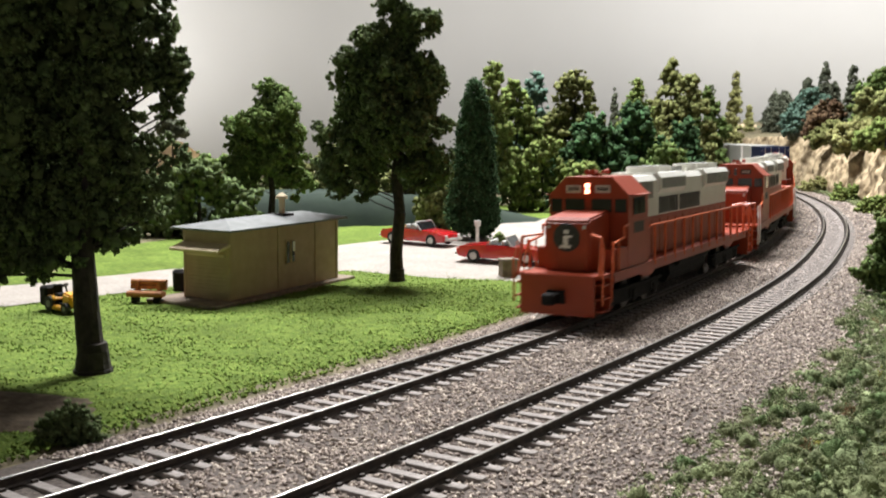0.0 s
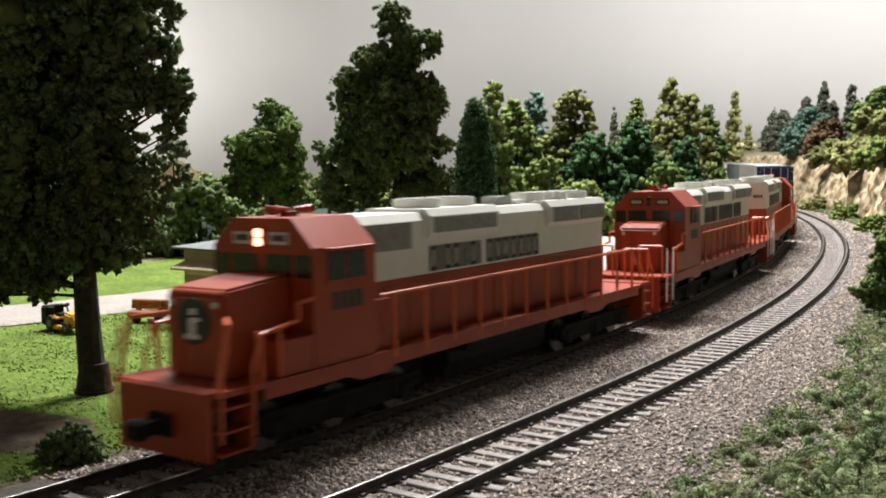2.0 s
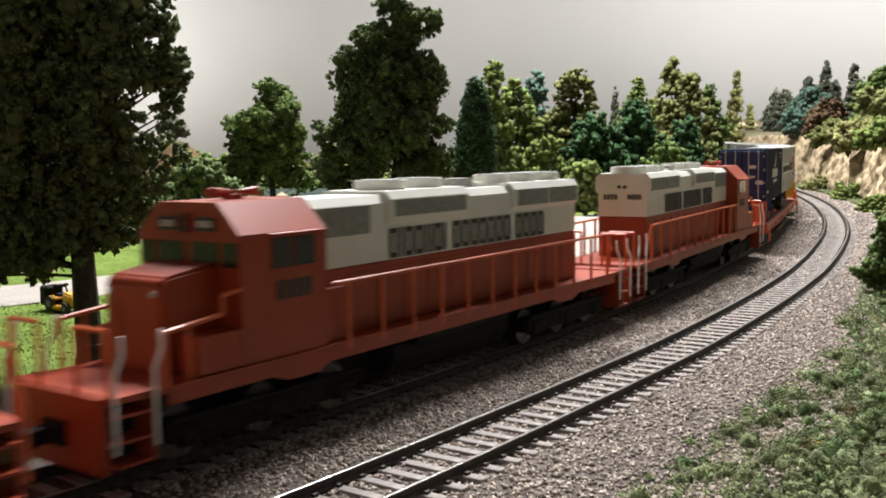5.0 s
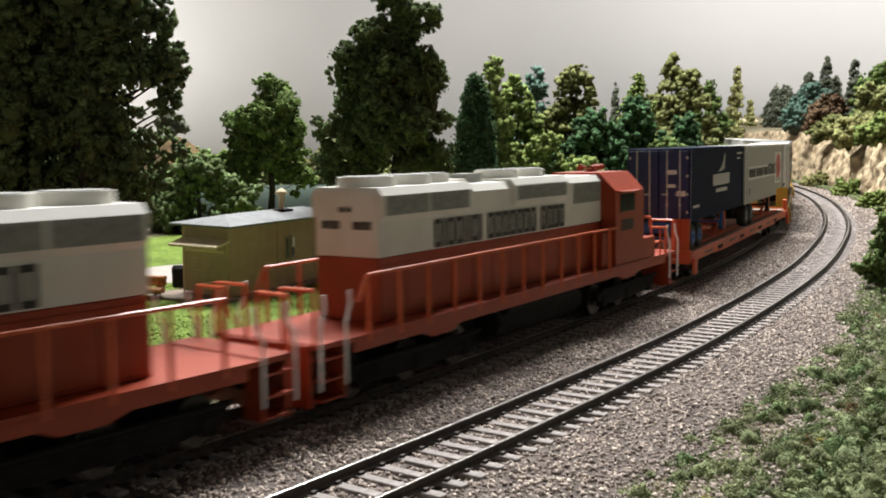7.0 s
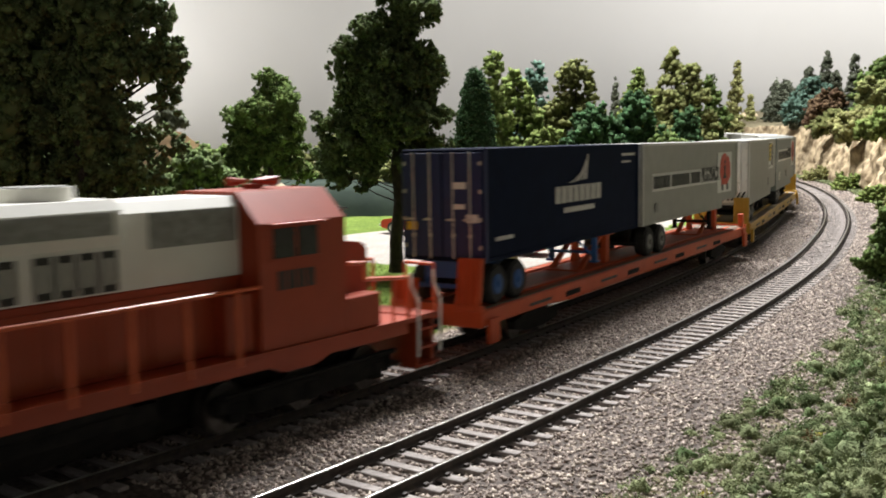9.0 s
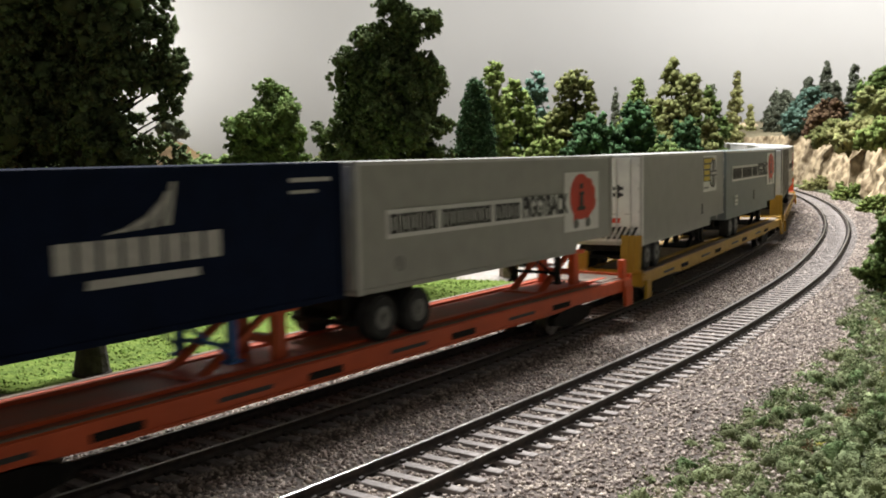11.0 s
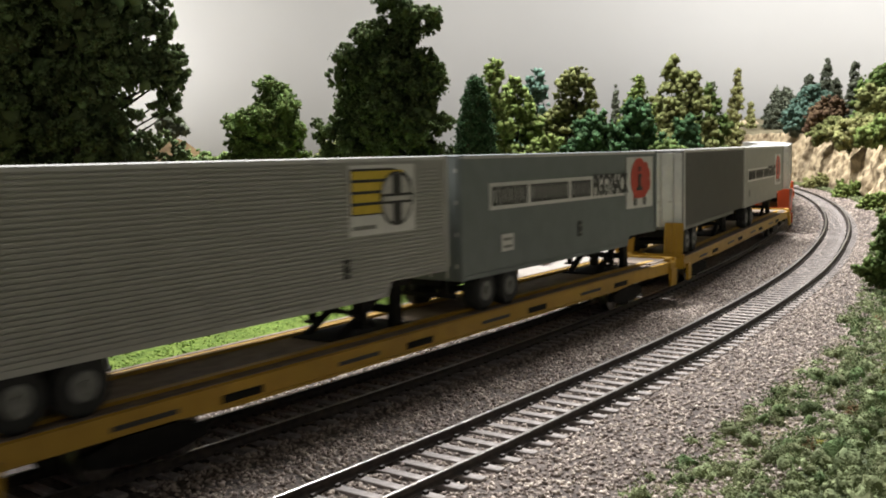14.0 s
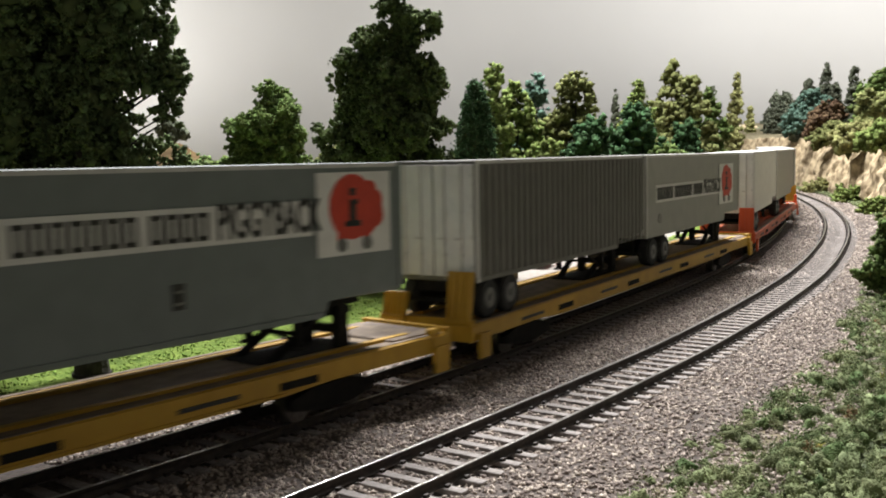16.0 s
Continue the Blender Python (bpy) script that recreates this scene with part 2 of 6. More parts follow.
def prism(bm, outline, y0, y1, axis="y"):
    """An outline of (x, z) drawn out along y, or of (y, z) along x."""
    put = (lambda a, b, c: (a, c, b)) if axis == "y" else (lambda a, b, c: (c, a, b))
    lo = [bm.verts.new(put(a, b, y0)) for a, b in outline]
    hi = [bm.verts.new(put(a, b, y1)) for a, b in outline]
    n = len(outline)
    fs = [bm.faces.new(lo), bm.faces.new(hi[::-1])]
    for i in range(n):
        fs.append(bm.faces.new((lo[i], hi[i], hi[(i + 1) % n], lo[(i + 1) % n])))
    bmesh.ops.recalc_face_normals(bm, faces=fs)
    return bm


def mesh_object(name, verts, faces, mat, parent=None, smooth=False):
    me = bpy.data.meshes.new(name)
    verts, faces = np.asarray(verts, np.float32), np.asarray(faces, np.int32)
    k = faces.shape[1]
    me.vertices.add(len(verts))
    me.vertices.foreach_set("co", verts.ravel())
    me.loops.add(faces.size)
    me.loops.foreach_set("vertex_index", faces.ravel())
    me.polygons.add(len(faces))
    me.polygons.foreach_set("loop_start", np.arange(0, faces.size, k, dtype=np.int32))
    if smooth:
        me.polygons.foreach_set("use_smooth", np.ones(len(faces), bool))
    me.update(calc_edges=True)
    me.validate()
    for m in (mat if isinstance(mat, (list, tuple)) else [mat]):
        me.materials.append(m)
    ob = new(name, me)
    ob.parent = parent
    return ob


OCTA_V = np.array([(1, 0, 0), (-1, 0, 0), (0, 1, 0), (0, -1, 0), (0, 0, 1), (0, 0, -1)], float)
OCTA_F = np.array([(0, 2, 4), (2, 1, 4), (1, 3, 4), (3, 0, 4), (2, 0, 5), (1, 2, 5), (3, 1, 5), (0, 3, 5)])


TETRA_V = np.array([(1, 1, 1), (1, -1, -1), (-1, 1, -1), (-1, -1, 1)], float) * 0.62
TETRA_F = np.array([(0, 1, 2), (0, 2, 3), (0, 3, 1), (1, 3, 2)])


def crumbs(centres, size, rng, spread=0.45, flat=1.0, base=(OCTA_V, OCTA_F), stray=0.22):
    """Vertices and faces of many small angular pieces, one at each centre."""
    n = len(centres)
    bv, bf = base
    k = len(bv)
    v = bv[None] * (1 + rng.uniform(-spread, spread, (n, k, 1))) + rng.normal(0, stray, (n, k, 3))
    q = rng.normal(size=(n, 4))
    q /= np.linalg.norm(q, axis=1)[:, None]
    w, x, y, z = q.T
    rot = np.stack([1 - 2 * (y * y + z * z), 2 * (x * y - z * w), 2 * (x * z + y * w),
                    2 * (x * y + z * w), 1 - 2 * (x * x + z * z), 2 * (y * z - x * w),
                    2 * (x * z - y * w), 2 * (y * z + x * w), 1 - 2 * (x * x + y * y)], 1).reshape(n, 3, 3)
    v = np.einsum("nij,nkj->nki", rot, v)
    size = np.broadcast_to(np.asarray(size, float), (n,))
    v = v * size[:, None, None] * np.array((1, 1, flat)) + np.asarray(centres)[:, None, :]
    f = bf[None] + k * np.arange(n)[:, None, None]
    return v.reshape(-1, 3), f.reshape(-1, 3)


# ---- the line of the track: curvature along the front track, s = 0 beside the camera ----
STEP = 0.005
S_AXIS = np.arange(-0.6, 3.0, STEP)
BEND = np.interp(S_AXIS, (-0.6, 0.1, 0.5, 0.9, 1.4, 3.0), (0.361, 0.361, 0.394, 0.335, 0.624, 0.624))
ZERO = int(np.argmin(abs(S_AXIS)))
HEAD = np.cumsum(BEND) * STEP
HEAD = HEAD - HEAD[ZERO] + 0.9712
LINE_X = np.cumsum(np.cos(HEAD)) * STEP
LINE_Y = np.cumsum(np.sin(HEAD)) * STEP
LINE_X = LINE_X - LINE_X[ZERO] + 0.0453
LINE_Y = LINE_Y - LINE_Y[ZERO] + 0.2709
SPACING = 0.0502
REAR_X, REAR_Y = LINE_X - np.sin(HEAD) * SPACING, LINE_Y + np.cos(HEAD) * SPACING
REAR_S = np.cumsum(np.hypot(np.diff(REAR_X, prepend=REAR_X[0]), np.diff(REAR_Y, prepend=REAR_Y[0])))
REAR_S -= REAR_S[ZERO]
BANK = 2.0


def on_line(s, lat=0.0):
    """x, y and heading at s along the front track, lat metres to its inner side."""
    x, y, h = (np.interp(s, S_AXIS, a) for a in (LINE_X, LINE_Y, HEAD))
    return x - np.sin(h) * lat, y + np.cos(h) * lat, h


def bow(s):
    """How far the empty track strays to the inner side of its line."""
    return np.interp(s, (-0.12, -0.03, 0.06, 0.28, 0.42, 0.55), (0.0004, -0.0004, -0.0018, -0.0018, 0.0, 0.0))


def on_rear(s):
    return tuple(np.interp(s, REAR_S, a) for a in (REAR_X, REAR_Y, HEAD))

# ---- ground, road bed, backdrop and room ----
def ground_z(x, y):
    """Height of the bare ground: flat by the track, rising gently at the back and to the rocky side."""
    return -0.0042 + 0.0012 * noise.noise((x * 9, y * 9, 0.3)) + 0.0005 * noise.noise((x * 45, y * 45, 1.7))


def sheet(name, xs, ys, mat, z=ground_z, lift=0.0):
    v = [(x, y, z(x, y) + lift) for y in ys for x in xs]
    nx = len(xs)
    f = [(j * nx + i, j * nx + i + 1, (j + 1) * nx + i + 1, (j + 1) * nx + i) for j in range(len(ys) - 1) for i in range(nx - 1)]
    return mesh_object(name, v, f, mat, smooth=True)


ground = tagged(sheet("ground", np.concatenate([np.linspace(-2.6, -0.42, 24), np.linspace(-0.4, 0.6, 101), np.linspace(0.65, 2.6, 24)]),
                      np.concatenate([np.linspace(-1.0, 0.1, 12), np.linspace(0.12, 0.9, 79), np.linspace(0.95, 3.4, 30)]), M["scenic"]),
                "brown and olive scenic ground of the model landscape", "ground", kind="structure")


def strip(name, s_values, lats, zs, mat, wobble=0.0, bump_z=0.0):
    v, n = [], len(lats)
    for s in s_values:
        for i, (la, z) in enumerate(zip(lats, zs)):
            edge = wobble * noise.noise((s * 30, la * 20, 4.4)) if i in (0, n - 1) else 0
            x, y, _ = on_line(s, la + edge)
            v.append((x, y, z + bump_z * noise.noise((x * 160, y * 160, 2.0))))
    f = [(j * n + i, j * n + i + 1, (j + 1) * n + i + 1, (j + 1) * n + i) for j in range(len(s_values) - 1) for i in range(n - 1)]
    return mesh_object(name, v, [q[::-1] for q in f], mat, smooth=True)


RAIL_H = 0.0022
BED_LAT = (-0.056, -0.047, -0.040, -0.028, -0.0145, -0.0120, 0.0120, 0.0145, 0.025, 0.0357, 0.0382, 0.0622, 0.0647, 0.0745, 0.078)
BED_Z = (-0.0056, -0.0046, -0.0038, -0.0030, -0.0025, -0.0031, -0.0031, -0.0025, -0.0028, -0.0025, -0.0031, -0.0031, -0.0026, -0.0042, -0.006)
trackbed = tagged(strip("trackbed", np.arange(-0.5, 2.8, 0.008), BED_LAT,
                        BED_Z, M["bed"], 0.006, 0.0003),
                  "grey-brown crushed stone bed under both tracks, darkened as shade between stones", "ballast", kind="structure")


def flat_patch(name, front, back, n, mat, lift):
    """A patch between two lines of a few corners each, draped on the ground."""
    def along(pts, u):
        pts = np.array(pts)
        d = np.r_[0, np.cumsum(np.hypot(*np.diff(pts, axis=0).T))]
        return np.interp(u * d[-1], d, pts[:, 0]), np.interp(u * d[-1], d, pts[:, 1])
    v, m = [], 12
    for i in range(n):
        fx, fy = along(front, i / (n - 1))
        bx, by = along(back, i / (n - 1))
        for j in range(m):
            k = j / (m - 1)
            w = 0.002 * noise.noise((i * 0.7, j * 3.0, 0.5))
            x, y = fx + (bx - fx) * k + w, fy + (by - fy) * k + w
            v.append((x, y, ground_z(x, y) + lift - (0.0012 if j in (0, m - 1) else 0)))
    f = [(i * m + j, (i + 1) * m + j, (i + 1) * m + j + 1, i * m + j + 1) for i in range(n - 1) for j in range(m - 1)]
    return mesh_object(name, v, f, mat, smooth=True)


tagged(strip("lawn", np.arange(-0.5, 0.75, 0.01), tuple(np.linspace(0.0755, 0.40, 30)), (-0.0058,) + (-0.0034,) * 29, M["grass"], 0.004, 0.0006),
       "bright green turf lawn beside the track", "lawn", kind="structure")
tagged(flat_patch("road", [(-0.6, 0.22), (-0.181, 0.391), (-0.125, 0.455), (-0.05, 0.515), (-0.017, 0.492), (0.045, 0.475), (0.13, 0.62), (0.2, 0.78)],
                  [(-0.62, 0.25), (-0.203, 0.439), (-0.14, 0.512), (-0.068, 0.631), (-0.04, 0.661), (0.02, 0.76), (0.06, 0.82), (0.18, 0.95)], 60, M["road"], 0.0021),
       "pale gravel road and parking area", "road", kind="structure")


def wall_along(name, pts, z0, z1, thick, mat, kind="structure", label="", category="wall"):
    pts = [Vector((*p, 0)) for p in pts]
    v, f = [], []
    for i, p in enumerate(pts):
        a, b = pts[max(i - 1, 0)], pts[min(i + 1, len(pts) - 1)]
        nrm = Vector((-(b - a).y, (b - a).x, 0)).normalized() * thick
        for q, z in ((p, z0), (p, z1), (p + nrm, z1), (p + nrm, z0)):
            v.append((q.x, q.y, z))
    for i in range(len(pts) - 1):
        for j in range(4):
            k = (j + 1) % 4
            f.append((4 * i + j, 4 * i + k, 4 * i + 4 + k, 4 * i + 4 + j))
    return tagged(mesh_object(name, v, f, mat, smooth=True), label, category, kind=kind)


def arc(cx, cy, r, a0, a1, n):
    return [(cx + r * math.cos(radians(a0 + (a1 - a0) * i / n)), cy + r * math.sin(radians(a0 + (a1 - a0) * i / n))) for i in range(n + 1)]


wall_along("backdrop", [(2.3, -0.2), (2.3, 2.2)] + arc(1.7, 2.2, 0.6, 0, 90, 12) + [(0.35, 2.8)] + arc(0.25, 2.0, 0.8, 90, 133, 16) + [(-1.6, 0.9), (-1.6, -0.2)],
           -0.05, 1.3, 0.01, M["backdrop"], label="plain pale grey curved backdrop wall", category="backdrop")
for nm, x0, x1, y0, y1 in (("wall_south", -2.7, 2.7, -1.3, -1.2), ("wall_west", -2.8, -2.7, -1.3, 3.6), ("wall_east", 2.7, 2.8, -1.3, 3.6), ("wall_north", -2.7, 2.7, 3.5, 3.6)):
    ob = part(nm, boxes((x0, x1, y0, y1, -0.9, 1.5)), M["room"], None)
    tagged(ob, "plain painted wall of the room", "wall", kind="structure")
tagged(part("ceiling", boxes((-2.8, 2.8, -1.3, 3.6, 1.5, 1.6)), M["room"], None), "plain painted room ceiling", "ceiling", kind="structure")
tagged(part("floor", boxes((-2.8, 2.8, -1.3, 3.6, -1.0, -0.9)), M["room"], None), "plain room floor below the layout", "floor", kind="structure")


# ---- trees ----
def unit(rng, n):
    d = rng.normal(size=(n, 3))
    return d / np.linalg.norm(d, axis=1)[:, None]


def clump_points(lobes, n, rng, depth):
    """Points on small tufts, which sit on billows, which sit on the crown's lobes."""
    lobes = np.array(lobes, float)
    weight = lobes[:, 3] ** 1.0
    pick = rng.choice(len(lobes), size=max(len(lobes) * 17, 50), p=weight / weight.sum())
    d = unit(rng, len(pick))
    billow = lobes[pick, :3] + d * (lobes[pick, 3] * rng.uniform(0.3, 0.96, len(pick)))[:, None] * np.array((1, depth, 0.95))
    br = lobes[pick, 3] * rng.uniform(0.22, 0.46, len(pick))
    m = max(n // 14, 20)
    w2 = br ** 1.7
    p2 = rng.choice(len(pick), size=m, p=w2 / w2.sum())
    d = unit(rng, m)
    d[:, 2] += 0.15
    tuft = billow[p2] + d * (br[p2] * rng.uniform(0.62, 1.06, m))[:, None] * np.array((1, 1, 0.85))
    tr = br[p2] * rng.uniform(0.12, 0.26, m)
    k = rng.integers(0, m, n)
    return tuft[k] + rng.normal(0, 0.6, (n, 3)) * tr[k][:, None], tuft, tr, billow, br


def limb(bm, p0, p1, r0, r1, rng, n=5, seg=8, stray=0.025):
    prev, pr = Vector(p0), r0
    for i in range(1, n + 1):
        k = i / n
        q = Vector(p0).lerp(Vector(p1), k)
        if i < n:
            q += Vector(rng.normal(0, 1, 3)) * (Vector(p1) - Vector(p0)).length * stray
        r = r0 + (r1 - r0) * k
        cyl(bm, prev, q, pr, r, seg)
        prev, pr = q, r


def tree(name, label, x, y, lobes, leaf, crumb, n, trunk_r, seed, depth=0.9, root=None, bare=0.0, z=None, category="tree"):
    """lobes: (sideways, height, radius) of the crown's masses above the foot of the trunk."""
    rng = np.random.default_rng(seed)
    z = ground_z(x, y) - 0.001 if z is None else z
    t = thing(name, label, category)
    t.location = (x, y, z)
    full = [(a, rng.uniform(-0.35, 0.35) * r * depth, b, r) for a, b, r in lobes]
    top = max(b for a, b, r in lobes)
    bm = bmesh.new()
    lean = rng.normal(0, 0.01)
    if root:
        limb(bm, (0, 0, 0), (0, 0, root * 0.5), root, root * 0.92, rng, 2, 14, 0.0)
        limb(bm, (0, 0, root * 0.5), (0, 0, root * 1.8), root * 0.86, trunk_r, rng, 3, 14, 0.01)
    limb(bm, (0, 0, 0), (lean * top, 0, top * 0.92), trunk_r, trunk_r * 0.25, rng, 7, 10, 0.008)
    for a, dy, b, r in full:
        base = max(b * 0.88 - abs(a) * 0.25, top * 0.22)
        limb(bm, (lean * base, 0, min(base, b)), (a, dy, b), trunk_r * 0.13, trunk_r * 0.04, rng, 3, 5)
    part("trunk", bm, M["bark"], t)
    pts, tuft, tr, billow, br = clump_points([(a, dy, b, r) for a, dy, b, r in full], n, rng, depth)
    v, f = crumbs(pts, crumb * rng.uniform(0.55, 1.35, len(pts)), rng, base=(TETRA_V, TETRA_F))
    v2, f2 = crumbs(np.concatenate([tuft, billow]), np.concatenate([np.clip(tr * 0.95, crumb, crumb * 2.1), br * 0.62]), rng, spread=0.25)
    tagged(mesh_object("crown", np.concatenate([v, v2]), np.concatenate([f, f2 + len(v)]), M[leaf], t))
    return t


def spire(name, label, x, y, w, h, leaf, crumb, n, seed, z=None, low=0.06, blunt=0.62, rough=0.1):
    """A dense pointed evergreen: foliage on a tapering body of uneven tufts round a straight trunk."""
    rng = np.random.default_rng(seed)
    z = ground_z(x, y) - 0.001 if z is None else z
    t = thing(name, label, "tree")
    t.location = (x, y, z)
    bm = bmesh.new()
    limb(bm, (0, 0, 0), (0, 0, h * 0.8), w * 0.14, w * 0.04, rng, 5, 8)
    part("trunk", bm, M["bark"], t)
    m = max(n // 14, 30)
    u = 1 - rng.uniform(0, 1, m) ** 0.62
    a = rng.uniform(0, 2 * math.pi, m)
    r = w * (1 - u ** 1.4) ** blunt * np.clip(0.55 + u * 6, 0, 1) * rng.uniform(1 - rough * 2.2, 1 + rough, m)
    tuft = np.stack([r * np.cos(a), r * np.sin(a), h * (low + (0.985 - low) * u)], 1)
    k = rng.integers(0, m, n)
    pts = tuft[k] + rng.normal(0, 0.085, (n, 3)) * w
    v, f = crumbs(pts, crumb * rng.uniform(0.55, 1.35, n), rng, base=(TETRA_V, TETRA_F))
    tagged(mesh_object("crown", v, f, M[leaf], t))
    return t


def lobes_round(w, h, seed, low=0.25, k=9):
    rng = np.random.default_rng(seed)
    out = [(0, h - w * 0.28, w * 0.3)]
    for i in range(k):
        u = (i + 0.5) / k
        zz = h * (low + (0.92 - low) * u)
        ww = w * (1 - 0.75 * max(0, u - 0.35) / 0.65)
        r = w * rng.uniform(0.42, 0.6) * (1 - 0.4 * u)
        out.append((rng.uniform(-1, 1) * max(ww - r * 0.6, 0), zz, r))
        out.append((rng.uniform(0.5, 1) * max(ww - r * 0.5, 0), zz + rng.normal(0, 0.04) * h, r * 0.85))
        out.append((-rng.uniform(0.5, 1) * max(ww - r * 0.5, 0), zz + rng.normal(0, 0.04) * h, r * 0.85))
    return out


def px_lobes(scale, *rows):
    return [(a * scale, b * scale, r * scale) for a, b, r in rows]


tree("tree", "tall dark green broadleaf tree with thick trunk on the lawn", -0.105, 0.287,
     px_lobes(0.000162, (-110, 660, 130), (30, 640, 90), (85, 600, 72), (150, 565, 52), (162, 500, 36), (-140, 520, 130), (-40, 490, 115), (45, 470, 60), (-110, 340, 130),
              (10, 360, 80), (80, 385, 62), (135, 365, 32), (-130, 250, 85), (-50, 262, 70), (70, 290, 52), (30, 272, 50), (118, 312, 38), (-70, 730, 110), (80, 725, 70),
              (-240, 520, 140), (-240, 330, 130), (-70, 830, 130), (-140, 880, 120), (0, 930, 80), (112, 705, 58), (132, 645, 46), (60, 560, 70), (112, 765, 58), (145, 590, 44), (174, 560, 34), (60, 520, 40), (160, 490, 28), (88, 428, 58), (145, 414, 38), (30, 412, 56), (172, 575, 46), (160, 525, 34), (30, 515, 62), (62, 462, 52), (20, 460, 60), (-165, 235, 62), (-235, 235, 80), (-100, 232, 42), (-260, 190, 55), (-200, 195, 40)), "leaf_dark", 0.00064, 150000, 0.0042, 11, root=0.0062)
tree("tree", "tall dark green broadleaf tree beside the gravel road", -0.022, 0.479,
     px_lobes(0.000272, (0, 490, 46), (-18, 525, 30), (42, 468, 34), (-15, 405, 68), (-58, 372, 62), (45, 368, 55), (-85, 300, 62), (-5, 300, 85), (62, 300, 45), (-65, 232, 66),
              (-115, 270, 38), (35, 230, 58), (-122, 215, 40), (-45, 450, 42), (-108, 186, 34), (72, 205, 30), (-55, 182, 30)), "leaf_dark", 0.00074, 82000, 0.0036, 12, root=0.0048)
tree("tree", "bright green rounded tree behind the shed", -0.128, 0.73,
     px_lobes(0.00042, (-2, 268, 15), (-8, 238, 38), (22, 212, 46), (-50, 186, 32), (40, 172, 38), (-40, 132, 44), (22, 122, 48), (-8, 172, 52), (-56, 92, 34), (48, 82, 30)),
     "leaf_mid", 0.001, 36000, 0.003, 13)
spire("cypress_tree", "dense dark green columnar evergreen tree", 0.022, 0.675, 0.0165, 0.116, "leaf_cypress", 0.0009, 26000, 14, blunt=0.55)

# trees at the back: sideways, away, height, half width, shape, leaf, words
BACK = [
    (0.048, 0.93, 0.148, 0.019, "round", "leaf_light", "light green slender tree"), (0.075, 1.02, 0.137, 0.024, "round", "leaf_light", "light green bushy tree"),
    (0.113, 1.22, 0.158, 0.02, "round", "leaf_blue", "blue-green feathery tree"), (0.148, 1.1, 0.152, 0.034, "round", "leaf_olive", "olive green rounded tree"),
    (0.098, 0.95, 0.07, 0.03, "bush", "leaf_light", "low light green bush"), (0.152, 0.98, 0.098, 0.036, "bush", "leaf_cypress", "broad dark green bush"),
    (0.28, 1.6, 0.16, 0.008, "cone", "leaf_grey", "thin grey-green spire tree"), (0.222, 1.12, 0.142, 0.026, "cone", "leaf_light", "light green tall tree"),
    (0.198, 1.0, 0.108, 0.026, "round", "leaf_cypress", "dark green rounded tree"), (0.325, 1.4, 0.19, 0.026, "open", "leaf_olive", "olive tree with forked trunk"),
    (0.34, 1.36, 0.165, 0.032, "round", "leaf_olive", "olive green tree"), (0.385, 1.42, 0.152, 0.022, "round", "leaf_mid", "mid green tree"),
    (0.225, 0.98, 0.068, 0.028, "bush", "leaf_mid", "low mid green bush"), (0.41, 1.5, 0.155, 0.008, "cone", "leaf_grey", "thin grey-green spire tree"),
    (0.55, 1.85, 0.205, 0.017, "cone", "leaf_yellow", "yellow-green pointed conifer"), (0.61, 1.95, 0.145, 0.013, "cone", "leaf_yellow", "small yellow-green conifer"),
    (0.66, 1.95, 0.17, 0.03, "cone", "leaf_grey", "dark grey-green conifer"), (0.5, 2.2, 0.15, 0.05, "bush", "leaf_mid", "far green bush"),
    (-0.02, 1.0, 0.06, 0.03, "bush", "leaf_light", "low light green bush"), (-0.317, 1.15, 0.092, 0.013, "pine", "leaf_grey", "small dark pine"),
    (-0.2, 0.8, 0.058, 0.03, "bush", "leaf_mid", "low green bush"), (-0.19, 0.98, 0.075, 0.035, "bush", "leaf_light", "low light green bush"), (-0.10, 0.92, 0.062, 0.04, "bush", "leaf_olive", "low olive bush"),
    (-0.03, 0.82, 0.058, 0.02, "bush", "leaf_olive", "low olive bush"), (0.0, 0.73, 0.045, 0.012, "round", "leaf_olive", "small olive tree"),
    (-0.26, 0.72, 0.07, 0.05, "bush", "leaf_dark", "dark green bush"), (-0.34, 0.66, 0.08, 0.06, "bush", "leaf_dark", "dark green bush"), (-0.17, 0.68, 0.05, 0.03, "bush", "leaf_dark", "dark green bush"),
    (0.13, 0.88, 0.05, 0.022, "bush", "leaf_light", "low light green bush"), (0.3, 1.22, 0.1, 0.03, "bush", "leaf_cypress", "dark green bush"),
]
for i, (tx, ty, th, tw, shape, leaf, words) in enumerate(BACK):
    if shape == "cone":
        spire("conifer", words + " at the back of the layout", tx, ty, tw, th, leaf, 0.0019 * (ty / 0.8) ** 0.6, 4200, 100 + i, blunt=0.7, rough=0.25)
        continue
    if shape == "pine":
        lob, nm = [(-0.013, th * 0.86, 0.006), (-0.004, th * 0.93, 0.007), (0.006, th * 0.88, 0.007), (0.013, th * 0.82, 0.005), (0.002, th * 0.8, 0.006)], "tree"
    elif shape == "open":
        lob, nm = lobes_round(tw * 1.1, th, 40 + i, 0.5, 4), "tree"
    elif shape == "bush":
        lob, nm = lobes_round(tw * 1.35, th, 40 + i, 0.12, 7), "bush"
    else:
        lob, nm = lobes_round(tw * 1.5, th, 40 + i, 0.22), "tree"
    tree(nm, words + " at the back of the layout", tx, ty, lob, leaf, 0.0025 * (ty / 0.8) ** 0.6, 6200, 0.0022, 100 + i, category="bush" if nm == "bush" else "tree")


